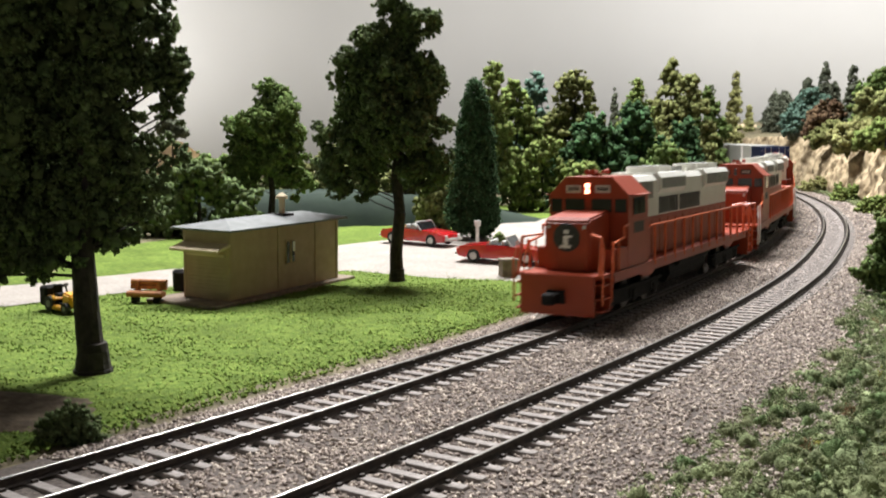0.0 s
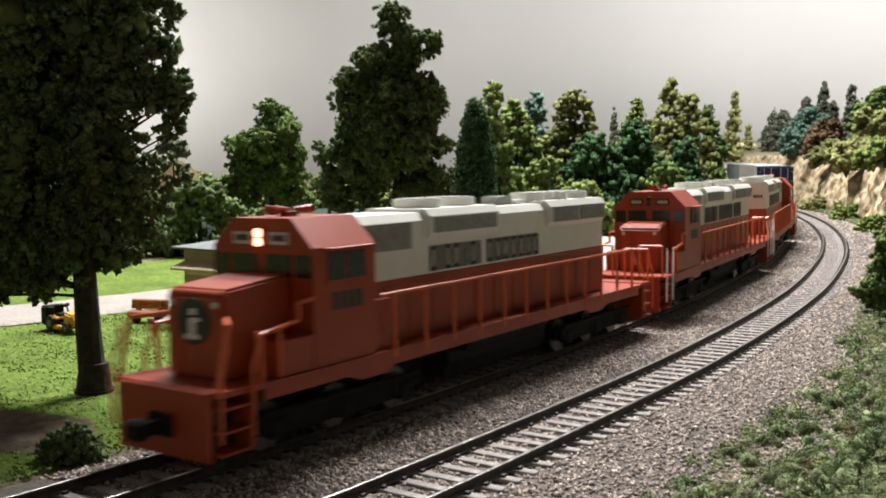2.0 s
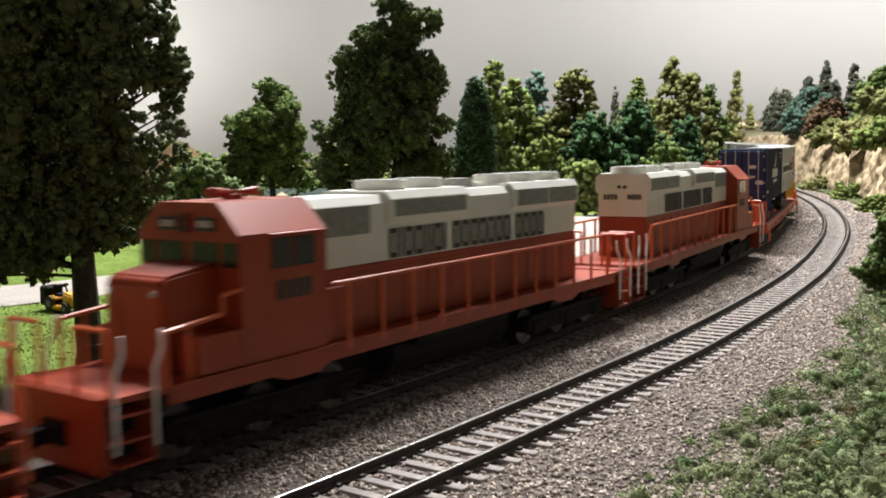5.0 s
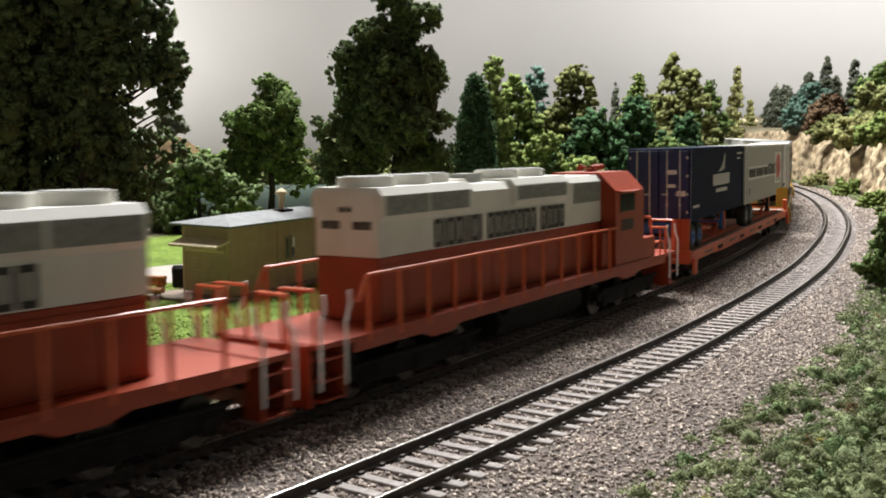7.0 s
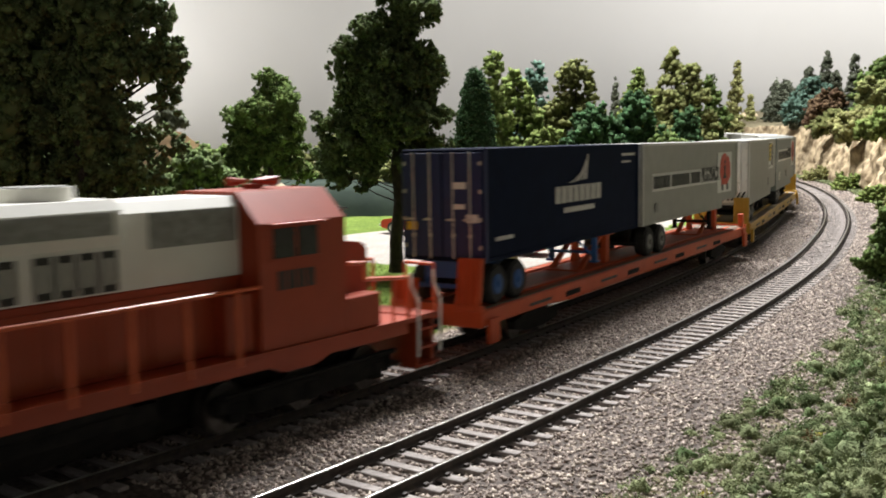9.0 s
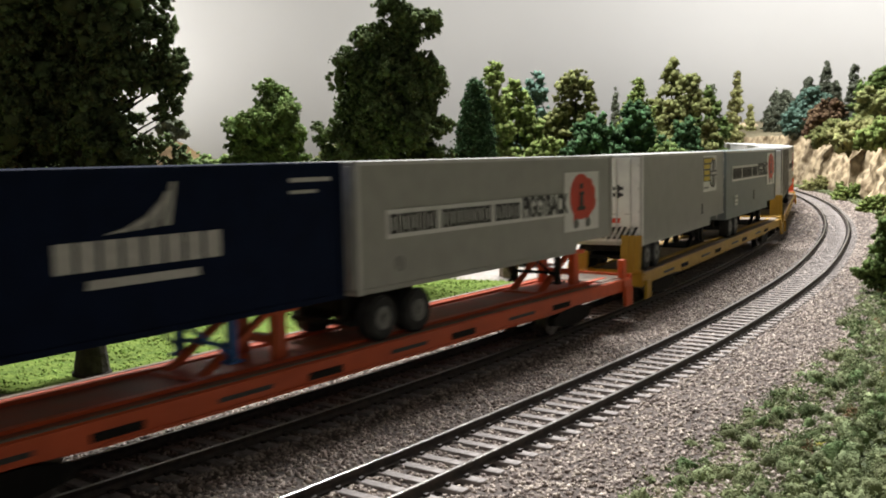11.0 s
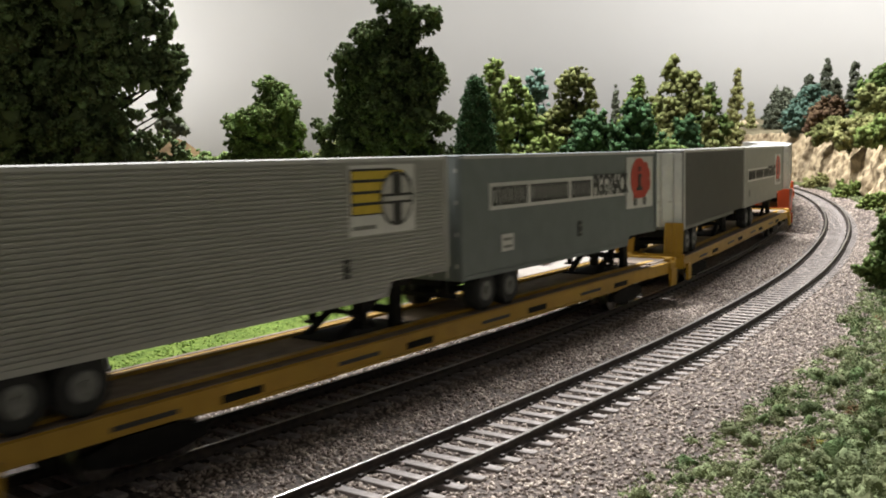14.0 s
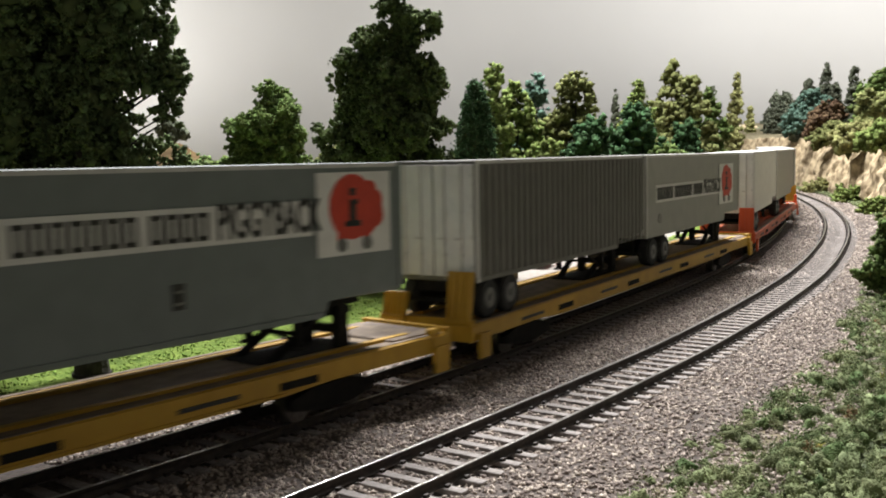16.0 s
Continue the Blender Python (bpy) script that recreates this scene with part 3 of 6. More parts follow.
# ---- tracks ----
def rail_mesh(name, lat, s_values, parent):
    """A rail with foot, web and a polished head, drawn along the line."""
    prof = [(-0.0011, -RAIL_H), (-0.0011, -RAIL_H + 0.0003), (-0.0003, -RAIL_H + 0.0006), (-0.0003, -0.0007), (-0.00052, -0.0005), (-0.00048, 0),
            (0.00048, 0), (0.00052, -0.0005), (0.0003, -0.0007), (0.0003, -RAIL_H + 0.0006), (0.0011, -RAIL_H + 0.0003), (0.0011, -RAIL_H)]
    base = round(lat / SPACING) * SPACING
    lift = -(lat - base) * math.tan(radians(BANK))
    v, f, n = [], [], len(prof)
    for s in s_values:
        for dy, dz in prof:
            x, y, _ = on_line(s, lat + dy + (bow(s) if lat < 0.02 else 0))
            v.append((x, y, dz + lift))
    for j in range(len(s_values) - 1):
        for i in range(n - 1):
            f.append((j * n + i, (j + 1) * n + i, (j + 1) * n + i + 1, j * n + i + 1))
    ob = mesh_object(name, v, f, [M["rail"], M["rail_top"]], parent)
    idx = np.zeros(len(f), np.int32)
    idx[5::n - 1] = 1
    ob.data.polygons.foreach_set("material_index", idx)
    return ob


bm = boxes((-0.00130, 0.00130, -0.0146, 0.0146, -0.0016, 0))
bmesh.ops.bevel(bm, geom=[e for e in bm.edges], offset=0.00015, segments=1, affect="EDGES")
TIE = bpy.data.meshes.new("tie")
bm.to_mesh(TIE)
bm.free()
TIE.materials.append(M["tie"])
bm = bmesh.new()
for sy in (-1, 1):
    for o in (-0.0016, 0.0016):
        box(bm, -0.0006, 0.0006, sy * 0.00865 + o - 0.0004, sy * 0.00865 + o + 0.0004, -0.0001, 0.0006)
PLATE = bpy.data.meshes.new("spike_plate")
bm.to_mesh(PLATE)
bm.free()
PLATE.materials.append(M["rail"])


TIE_STEP = 0.0069


def railway_track(label, lat, s0, s1, near):
    t = thing("railway_track", label, "track", "double track", "structure")
    sv = np.arange(-0.45, 2.75, 0.01)
    for side in (-1, 1):
        rail_mesh("rail", lat + side * 0.00865, sv, t)
    rng = np.random.default_rng(5)
    spare = []
    for i, s in enumerate(np.arange(s0, s1, TIE_STEP)):
        x, y, h = on_line(s, lat + (bow(s) if lat < 0.02 else 0))
        m = pose(x, y, -RAIL_H - 0.0001, 0, 0, math.degrees(h) + rng.normal(0, 0.6)) @ pose(0, 0, 0, -BANK)
        if i < near:
            for nm, me in (("tie", TIE), ("spike_plate", PLATE)):
                ob = new(nm, me)
                ob.parent, ob.matrix_basis = t, m
        else:
            spare.append(m)
    v = []
    for m in spare:
        v += [tuple(m @ Vector(c)) for c in ((-0.00125, -0.0146, 0), (0.00125, -0.0146, 0), (0.00125, 0.0146, 0), (-0.00125, 0.0146, 0),
                                             (-0.00125, -0.0146, -0.0016), (0.00125, -0.0146, -0.0016), (0.00125, 0.0146, -0.0016), (-0.00125, 0.0146, -0.0016))]
    f = [tuple(8 * k + a for a in q) for k in range(len(spare)) for q in ((0, 1, 2, 3), (0, 4, 5, 1), (1, 5, 6, 2), (2, 6, 7, 3), (3, 7, 4, 0))]
    tagged(mesh_object("far_ties", v, f, M["tie"], t), kind="stuff")
    return t


railway_track("empty curved track with polished rails and grey ties", 0.0, -0.2, 2.4, 150)
railway_track("curved track that carries the train", SPACING, -0.3, 2.4, 100)


# ---- train ----
def lettering(words, x0, x1, z0, z1, y, parent, mat, name="lettering"):
    """Letter-sized plain bars: one per character, thin for narrow ones."""
    wid = [0.45 if c in "I" else 0.55 if c == " " else 1.0 for c in words]
    unit = (x1 - x0) / sum(wid)
    x = x0
    lo, hi = (y, y + 0.00025) if y > 0 else (y - 0.00025, y)
    for c, w in zip(words, wid):
        if c != " ":
            a, b = sorted((x + 0.08 * unit, x + (w - 0.14) * unit))
            d = b - a
            rows = [(a, b, lo, hi, z0, z1)] if w < 1 else [(a, a + 0.3 * d, lo, hi, z0, z1), (b - 0.3 * d, b, lo, hi, z0, z1), (a + 0.28 * d, b - 0.28 * d, lo, hi, z0, z0 + 0.17 * (z1 - z0)), (a + 0.28 * d, b - 0.28 * d, lo, hi, z1 - 0.17 * (z1 - z0), z1)]
            part("letter_bar", boxes(*rows), mat, parent)
        x += w * unit


def wheelset(parent, x, r, name="wheelset"):
    bm = bmesh.new()
    for s in (-1, 1):
        cyl(bm, (0, s * 0.0071, 0), (0, s * 0.0097, 0), r, n=20)
        cyl(bm, (0, s * 0.0066, 0), (0, s * 0.0071, 0), r + 0.0007, n=20)
        cyl(bm, (0, s * 0.0097, 0), (0, s * 0.0101, 0), r * 0.45, n=8)
        for k in range(3):
            a = k * 2.094
            box(bm, r * 0.62 * math.cos(a) - 0.0007, r * 0.62 * math.cos(a) + 0.0007, s * 0.0084 - 0.0015, s * 0.0084 + 0.0015, r * 0.62 * math.sin(a) - 0.0007, r * 0.62 * math.sin(a) + 0.0007)
    cyl(bm, (0, -0.0105, 0), (0, 0.0105, 0), 0.0012, n=8)
    ob = part(name, bm, M["steel"], parent)
    ob.location = (x, 0, r)
    return ob


WHEELS, TRUCKS = [], []


def truck(car, x, axles, r, wide, heavy):
    t = tagged(new("truck"), "black side-frame truck")
    t.parent, t.location = car, (x, 0, 0)
    half = max(axles) + r
    bm = bmesh.new()
    for s in (-1, 1):
        y0, y1 = sorted((s * wide, s * (wide + 0.0022)))
        if heavy:
            prism(bm, [(-half, r + 0.003), (half, r + 0.003), (half, r + 0.0005), (half * 0.6, r - 0.0018), (-half * 0.6, r - 0.0018), (-half, r + 0.0005)], y0, y1)
            for a in axles:
                box(bm, a - 0.0022, a + 0.0022, y0 - 0.0004, y1 + 0.0007, r - 0.0024, r + 0.0022, 0.0004)
                box(bm, a + 0.003, a + 0.0055, y0, y1 + 0.0004, r - 0.001, r + 0.004, 0.0003)
            tube(bm, [(-half, s * (wide + 0.003), r + 0.004), (half, s * (wide + 0.003), r + 0.004)], 0.0007)
        else:
            prism(bm, [(-half, r + 0.0012), (-half * 0.45, r + 0.0032), (half * 0.45, r + 0.0032), (half, r + 0.0012), (half, r - 0.0012), (half * 0.4, r - 0.0028), (-half * 0.4, r - 0.0028), (-half, r - 0.0012)], y0, y1)
            for k in (-0.0016, 0, 0.0016):
                cyl(bm, (k, s * (wide + 0.0012), r - 0.0022), (k, s * (wide + 0.0012), r + 0.0026), 0.0006, n=6)
    box(bm, -0.004, 0.004, -wide, wide, r - 0.001, r + 0.003)
    ob = part("side_frames", bm, M["black"], t)
    for a in axles:
        WHEELS.append((wheelset(t, a, r), r))
    TRUCKS.append((t, car, x))
    return t


def coupler(parent, x, d):
    bm = boxes((min(x, x + d * 0.006), max(x, x + d * 0.006), -0.0016, 0.0016, 0.0085, 0.0115))
    box(bm, min(x + d * 0.005, x + d * 0.0085), max(x + d * 0.005, x + d * 0.0085), -0.0026, 0.0022, 0.0078, 0.0122, 0.0007)
    return part("coupler", bm, M["black"], parent)


def locomotive(label, nose, words, span, letter_side, lights, logo, cx0, cx1):
    """Six-axle diesel: front is +x, z = 0 at the rail."""
    c = thing("diesel_locomotive", label, "locomotive", "train")
    L, WALK = 0.118, 0.0181
    # frame and walkway
    bm = boxes((-0.110, 0.110, -0.0174, 0.0174, WALK - 0.0012, WALK))
    for s in (-1, 1):
        y0, y1 = sorted((s * 0.0166, s * 0.0174))
        prism(bm, [(-0.104, WALK - 0.001), (0.104, WALK - 0.001), (0.104, WALK - 0.0038), (0.075, WALK - 0.0038), (0.070, WALK - 0.0055), (0.060, WALK - 0.0055), (0.056, WALK - 0.0038),
                   (-0.056, WALK - 0.0038), (-0.060, WALK - 0.0055), (-0.070, WALK - 0.0055), (-0.075, WALK - 0.0038), (-0.104, WALK - 0.0038)], y0, y1)
    part("walkway", bm, M["red"], c)
    part("underframe", boxes((-0.105, 0.105, -0.012, 0.012, 0.0125, WALK - 0.0013), (-0.101, 0.101, -0.0060, 0.0060, 0.0035, 0.0126)), M["black"], c)
    # lower and upper hood
    hx0, hx1 = -0.085, cx0 - 0.0003
    part("lower_hood", boxes((hx0, hx1, -0.0106, 0.0106, WALK, 0.0351), bevel=0.0003), M["red"], c)
    bm = bmesh.new()
    hood = [(-0.0106, 0.0352), (-0.0106, 0.0505), (-0.0086, 0.0527), (0.0086, 0.0527), (0.0106, 0.0505), (0.0106, 0.0352)]
    prism(bm, hood, hx0, hx1, "x")
    upper = part("upper_hood", bm, M["grey"], c, "light grey upper hood")
    for a, b in ((-0.0845, -0.040), (cx0 - 0.069, cx0 - 0.031)):
        bm = bmesh.new()
        prism(bm, [(-0.0106, 0.0445), (-0.0122, 0.0465), (-0.0122, 0.0515), (-0.0105, 0.0536), (0.0105, 0.0536), (0.0122, 0.0515), (0.0122, 0.0465), (0.0106, 0.0445)], a, b, "x")
        part("flared_radiator" if a < -0.03 else "brake_blister", bm, M["grey"], c)
    for a, b, y, za, zb in ((-0.083, -0.0635, 0.0122, 0.0462, 0.0514), (-0.062, -0.0425, 0.0122, 0.0462, 0.0514), (cx0 - 0.067, cx0 - 0.033, 0.0122, 0.0468, 0.0512), (cx0 - 0.0238, cx0 - 0.0013, 0.0106, 0.043, 0.0503)):
        for s in (-1, 1):
            y0, y1 = sorted((s * y, s * (y + 0.0003)))
            g = part("grille", boxes((a, b, y0, y1, za, zb)), M["grille"], c)
            bm = bmesh.new()
            for k in range(int((zb - za) / 0.0009)):
                box(bm, a, b, y0 - 0.0001, y1 + 0.00012, za + 0.0009 * k + 0.0001, za + 0.0009 * k + 0.0004)
            part("slats", bm, M["grille"], g)
    for s in (-1, 1):
        for k in range(int((cx0 - 0.009 + 0.084) / 0.0114)):
            x = -0.084 + 0.0114 * k
            y0, y1 = sorted((s * 0.0106, s * 0.0109))
            part("hood_door", boxes((x, x + 0.0106, y0, y1, WALK + 0.001, 0.0335), bevel=0.0001), M["red"], c)
    for x, r in ((-0.0755, 0.0082), (-0.0585, 0.0082), (-0.0455, 0.0062), (cx0 - 0.060, 0.0075), (cx0 - 0.042, 0.0075)):
        bm = cyl(bmesh.new(), (x, 0, 0.0525), (x, 0, 0.0562), r, r * 0.97, n=24)
        f = part("roof_fan", bm, M["grey"], c)
        bm = cyl(bmesh.new(), (x, 0, 0.0562), (x, 0, 0.0564), r * 0.85, n=24)
        part("fan_grille", bm, M["grille"], f)
    part("exhaust_pipe", boxes((-0.030, -0.020, -0.003, 0.003, 0.0527, 0.0556)), M["grille"], c)
    part("roof_hatch", boxes((-0.036, -0.031, -0.004, 0.004, 0.0527, 0.0542)), M["grey"], c)
    # cab
    cw = 0.0166
    sec = [(-cw, WALK), (-cw, 0.0465), (-0.0098, 0.0535), (0.0098, 0.0535), (cw, 0.0465), (cw, WALK)]
    bm = bmesh.new()
    prism(bm, sec, cx0, cx1, "x")
    cab = part("cab", bm, M["red"], c, "orange-red cab")
    for s in (-1, 1):
        y0, y1 = sorted((s * cw, s * (cw + 0.0003)))
        for a, b in ((cx0 + 0.0042, cx0 + 0.0108), (cx0 + 0.0118, cx0 + 0.0180)):
            part("side_window", boxes((a, b, y0, y1, 0.0385, 0.0452)), M["glass"], cab)
        part("window_frame", boxes((cx0 + 0.0035, cx0 + 0.0187, y0, y1, 0.0378, 0.0384), (cx0 + 0.0035, cx0 + 0.0187, y0, y1, 0.0453, 0.0458)), M["red"], cab)
        part("sunshade", boxes((cx0 + 0.0025, cx0 + 0.0195, min(s * cw, s * (cw + 0.003)), max(s * cw, s * (cw + 0.003)), 0.0461, 0.0464)), M["red"], cab)
    for y0, y1 in ((-0.0098, -0.0015), (0.0015, 0.0098), (-0.0158, -0.0112), (0.0112, 0.0158)):
        part("windshield", boxes((cx1, cx1 + 0.0003, y0, y1, 0.0395, 0.0448)), M["glass"], cab)
    for y0, y1 in ((-0.0092, -0.003), (0.003, 0.0092)):
        nb = part("number_board", boxes((cx1, cx1 + 0.0005, y0, y1, 0.0472, 0.0502)), M["pale_bar" if logo else "letter"], cab)
        tagged(part("number_bars", boxes(*[(cx1 + 0.0005, cx1 + 0.0007, y0 + 0.001 + k * 0.0012, y0 + 0.0018 + k * 0.0012, 0.048, 0.0495) for k in range(4)]), M["letter" if logo else "pale_bar"], nb), kind="stuff")
    bm = boxes((cx1, cx1 + 0.0008, -0.0016, 0.0016, 0.0466, 0.0512), bevel=0.0002)
    hb = part("headlight_housing", bm, M["red"], cab)
    for z in (0.0478, 0.0500):
        part("headlight", cyl(bmesh.new(), (cx1 + 0.0008, 0, z), (cx1 + 0.0013, 0, z), 0.00105, n=14), M["lamp_on" if lights else "glass"], hb)
    # horn and bell on the cab roof
    hxc = cx0 + 0.0135
    bm = boxes((hxc - 0.002, hxc + 0.002, -0.0015, 0.0015, 0.0535, 0.0547))
    for k, d in ((-0.0022, 1), (0, 1), (0.0022, -1)):
        cyl(bm, (hxc, k, 0.0553), (hxc + d * 0.0055, k, 0.0553), 0.0005, 0.0012, n=8)
    part("air_horn", bm, M["red"], cab)
    # nose
    bm = bmesh.new()
    prism(bm, [(cx1, WALK), (cx1, 0.0405), (nose - 0.0015, 0.0386), (nose, 0.0372), (nose, WALK)], -0.0092, 0.0092)
    bmesh.ops.bevel(bm, geom=list(bm.edges), offset=0.0007, segments=2, affect="EDGES")
    ns = part("nose", bm, M["red"], c)
    part("nose_door", boxes((nose, nose + 0.0002, -0.0086, -0.004, WALK + 0.001, 0.0335)), M["red"], ns)
    if logo:
        d = part("emblem", cyl(bmesh.new(), (nose + 0.0001, 0.0, 0.0312), (nose + 0.00035, 0.0, 0.0312), 0.0054, n=32), M["letter"], ns, "round black emblem")
        part("emblem_mark", boxes((nose + 0.00035, nose + 0.00055, -0.0013, 0.0007, 0.0275, 0.0318), (nose + 0.00035, nose + 0.00055, -0.0028, 0.0018, 0.0272, 0.0283), (nose + 0.00035, nose + 0.00055, -0.0007, 0.0022, 0.0312, 0.0321), (nose + 0.00035, nose + 0.00055, -0.001, 0.001, 0.0328, 0.0342)), M["white"], d)
    for y in (-0.0072, 0.0072):
        part("class_light", cyl(bmesh.new(), (nose, y, 0.0352), (nose + 0.0006, y, 0.0352), 0.0007, n=10), M["silver"], ns)
    # battery box ahead of the cab and the electrical cabinet
    for s in (-1, 1):
        y0, y1 = sorted((s * 0.0106, s * 0.0166))
        part("side_box", boxes((cx1, min(cx1 + 0.0125, nose), y0, y1, WALK, 0.0265), bevel=0.0003), M["red"], c)
        y0, y1 = sorted((s * 0.0107, s * 0.0150))
        part("air_filter_box", boxes((cx0 - 0.0083, cx0 - 0.0003, y0, y1, WALK, 0.0315), bevel=0.0003), M["red"], c)
    # pilots, steps
    for d in (1, -1):
        x0, x1 = sorted((d * (L - 0.0012), d * L))
        p = part("pilot", boxes((x0, x1, -0.0148, 0.0148, 0.0031, WALK)), M["red"], c)
        a0, a1 = sorted((d * 0.1080, d * (L - 0.0012)))
        part("end_platform", boxes((a0, a1, -0.0174, 0.0174, WALK - 0.0010, WALK + 0.0003)), M["red"], c)
        part("coupler_pocket", boxes((min(d * L, d * (L + 0.001)), max(d * L, d * (L + 0.001)), -0.0035, 0.0035, 0.0075, 0.0125)), M["black"], p)
        coupler(c, d * L, d)
        for s in (-1, 1):
            for k, z in enumerate((0.0045, 0.0092, 0.0142)):
                y0, y1 = sorted((s * 0.0115, s * 0.0174))
                part("step", boxes((a0 + 0.0003, a1 - 0.0003, y0, y1, z, z + 0.0006)), M["red"], c)
            e0, e1 = sorted((d * 0.1075, d * 0.1082))
            y0, y1 = sorted((s * 0.0115, s * 0.0174))
            part("step_side", boxes((e0, e1, y0, y1, 0.0042, WALK - 0.0012)), M["red"], c)
            bm = bmesh.new()
            for xx in (d * 0.1078, d * (L - 0.0008)):
                tube(bm, [(xx, s * 0.0178, 0.0075), (xx, s * 0.0180, 0.0225), (xx - d * 0.0022, s * 0.0176, 0.0265), (xx - d * 0.0022, s * 0.0174, 0.030)], 0.00042)
            part("grab_iron", bm, M["white"] if not logo else M["rail_lit"], c)
        xe = d * (L - 0.001)
        if logo and d > 0:
            for y in (-1, 1):
                part("railing_post", cyl(bmesh.new(), (xe - 0.0004, y * 0.0164, WALK), (xe - 0.0040, y * 0.0160, 0.0318), 0.00065, n=6), M["rail_lit"], c)
                part("railing_bar", tube(bmesh.new(), [(xe - 0.0040, y * 0.0160, 0.0318), (nose - 0.0005, y * 0.0096, 0.0326)], 0.0006), M["rail_lit"], c)
            continue
        for y in (-0.0160, -0.0060, 0.0060, 0.0160):
            part("railing_post", cyl(bmesh.new(), (xe, y, WALK), (xe, y, 0.0312), 0.0005, n=6), M["rail_lit"], c)
        for y0, y1 in ((-0.0160, -0.0060), (0.0060, 0.0160)):
            part("railing_bar", cyl(bmesh.new(), (xe, y0, 0.0312), (xe, y1, 0.0312), 0.0005, n=6), M["rail_lit"], c)
    # side handrails with stanchions
    for s in (-1, 1):
        bm = bmesh.new()
        xs = np.linspace(-0.098, cx0 - 0.007, 12)
        for x in xs:
            cyl(bm, (x, s * 0.0172, WALK - 0.002), (x, s * 0.0172, 0.0328), 0.00058, n=6)
        tube(bm, [(xs[0] - 0.004, s * 0.0172, 0.0265), (xs[0], s * 0.0172, 0.0328), (xs[-1], s * 0.0172, 0.0328), (xs[-1] + 0.006, s * 0.0172, 0.0328)], 0.00048)
        part("handrail", bm, M["rail_lit"], c)
        bm = bmesh.new()
        tube(bm, [(0.1045, s * 0.0172, WALK), (0.1045, s * 0.0172, 0.0290), (cx1 + 0.006, s * 0.0170, 0.0305), (cx1 + 0.006, s * 0.0170, 0.0345), (cx1 + 0.0005, s * 0.0168, 0.0350)], 0.00055)
        cyl(bm, (0.0985, s * 0.0172, WALK), (0.0985, s * 0.0172, 0.0298), 0.0004, n=6)
        part("front_handrail", bm, M["rail_lit"], c)
    # tank and running gear
    bm = bmesh.new()
    prism(bm, [(-0.0145, 0.0125), (-0.0150, 0.009), (-0.0125, 0.0048), (0.0125, 0.0048), (0.0150, 0.009), (0.0145, 0.0125)], -0.030, 0.028, "x")
    part("fuel_tank", bm, M["black"], c)
    for s in (-1, 1):
        part("air_reservoir", cyl(bmesh.new(), (-0.028, s * 0.0150, 0.0138), (0.02, s * 0.0150, 0.0138), 0.0021, n=12), M["black"], c)
    for x in (-0.072, 0.072):
        truck(c, x, (-0.0238, 0.0, 0.0238), 0.0058, 0.0118, True)
    # lettering
    a, b = span
    if letter_side < 0:
        a, b = min(span), max(span)
    lettering(words, a, b, 0.0358 if logo else 0.0356, 0.0430 if logo else 0.0436, letter_side * 0.0107, upper, M["letter"])
    for k in range(4):
        ya, yb = sorted((letter_side * cw, letter_side * (cw + 0.0002)))
        part("number_bar", boxes((cx0 + 0.0055 + 0.0030 * k, cx0 + 0.0077 + 0.0030 * k, ya, yb, 0.0312, 0.0355)), M["letter"], cab)
        for y in (-0.0085, 0.0022):
            part("number_bar", boxes((hx0 - 0.0002, hx0, y + k * 0.0016, y + 0.0012 + k * 0.0016, 0.0425, 0.0447)), M["letter"], upper)
    part("rear_light", cyl(cyl(bmesh.new(), (hx0 - 0.0004, -0.0012, 0.0478), (hx0, -0.0012, 0.0478), 0.0008, n=10), (hx0 - 0.0004, 0.0012, 0.0478), (hx0, 0.0012, 0.0478), 0.0008, n=10), M["letter"], upper)
    return c


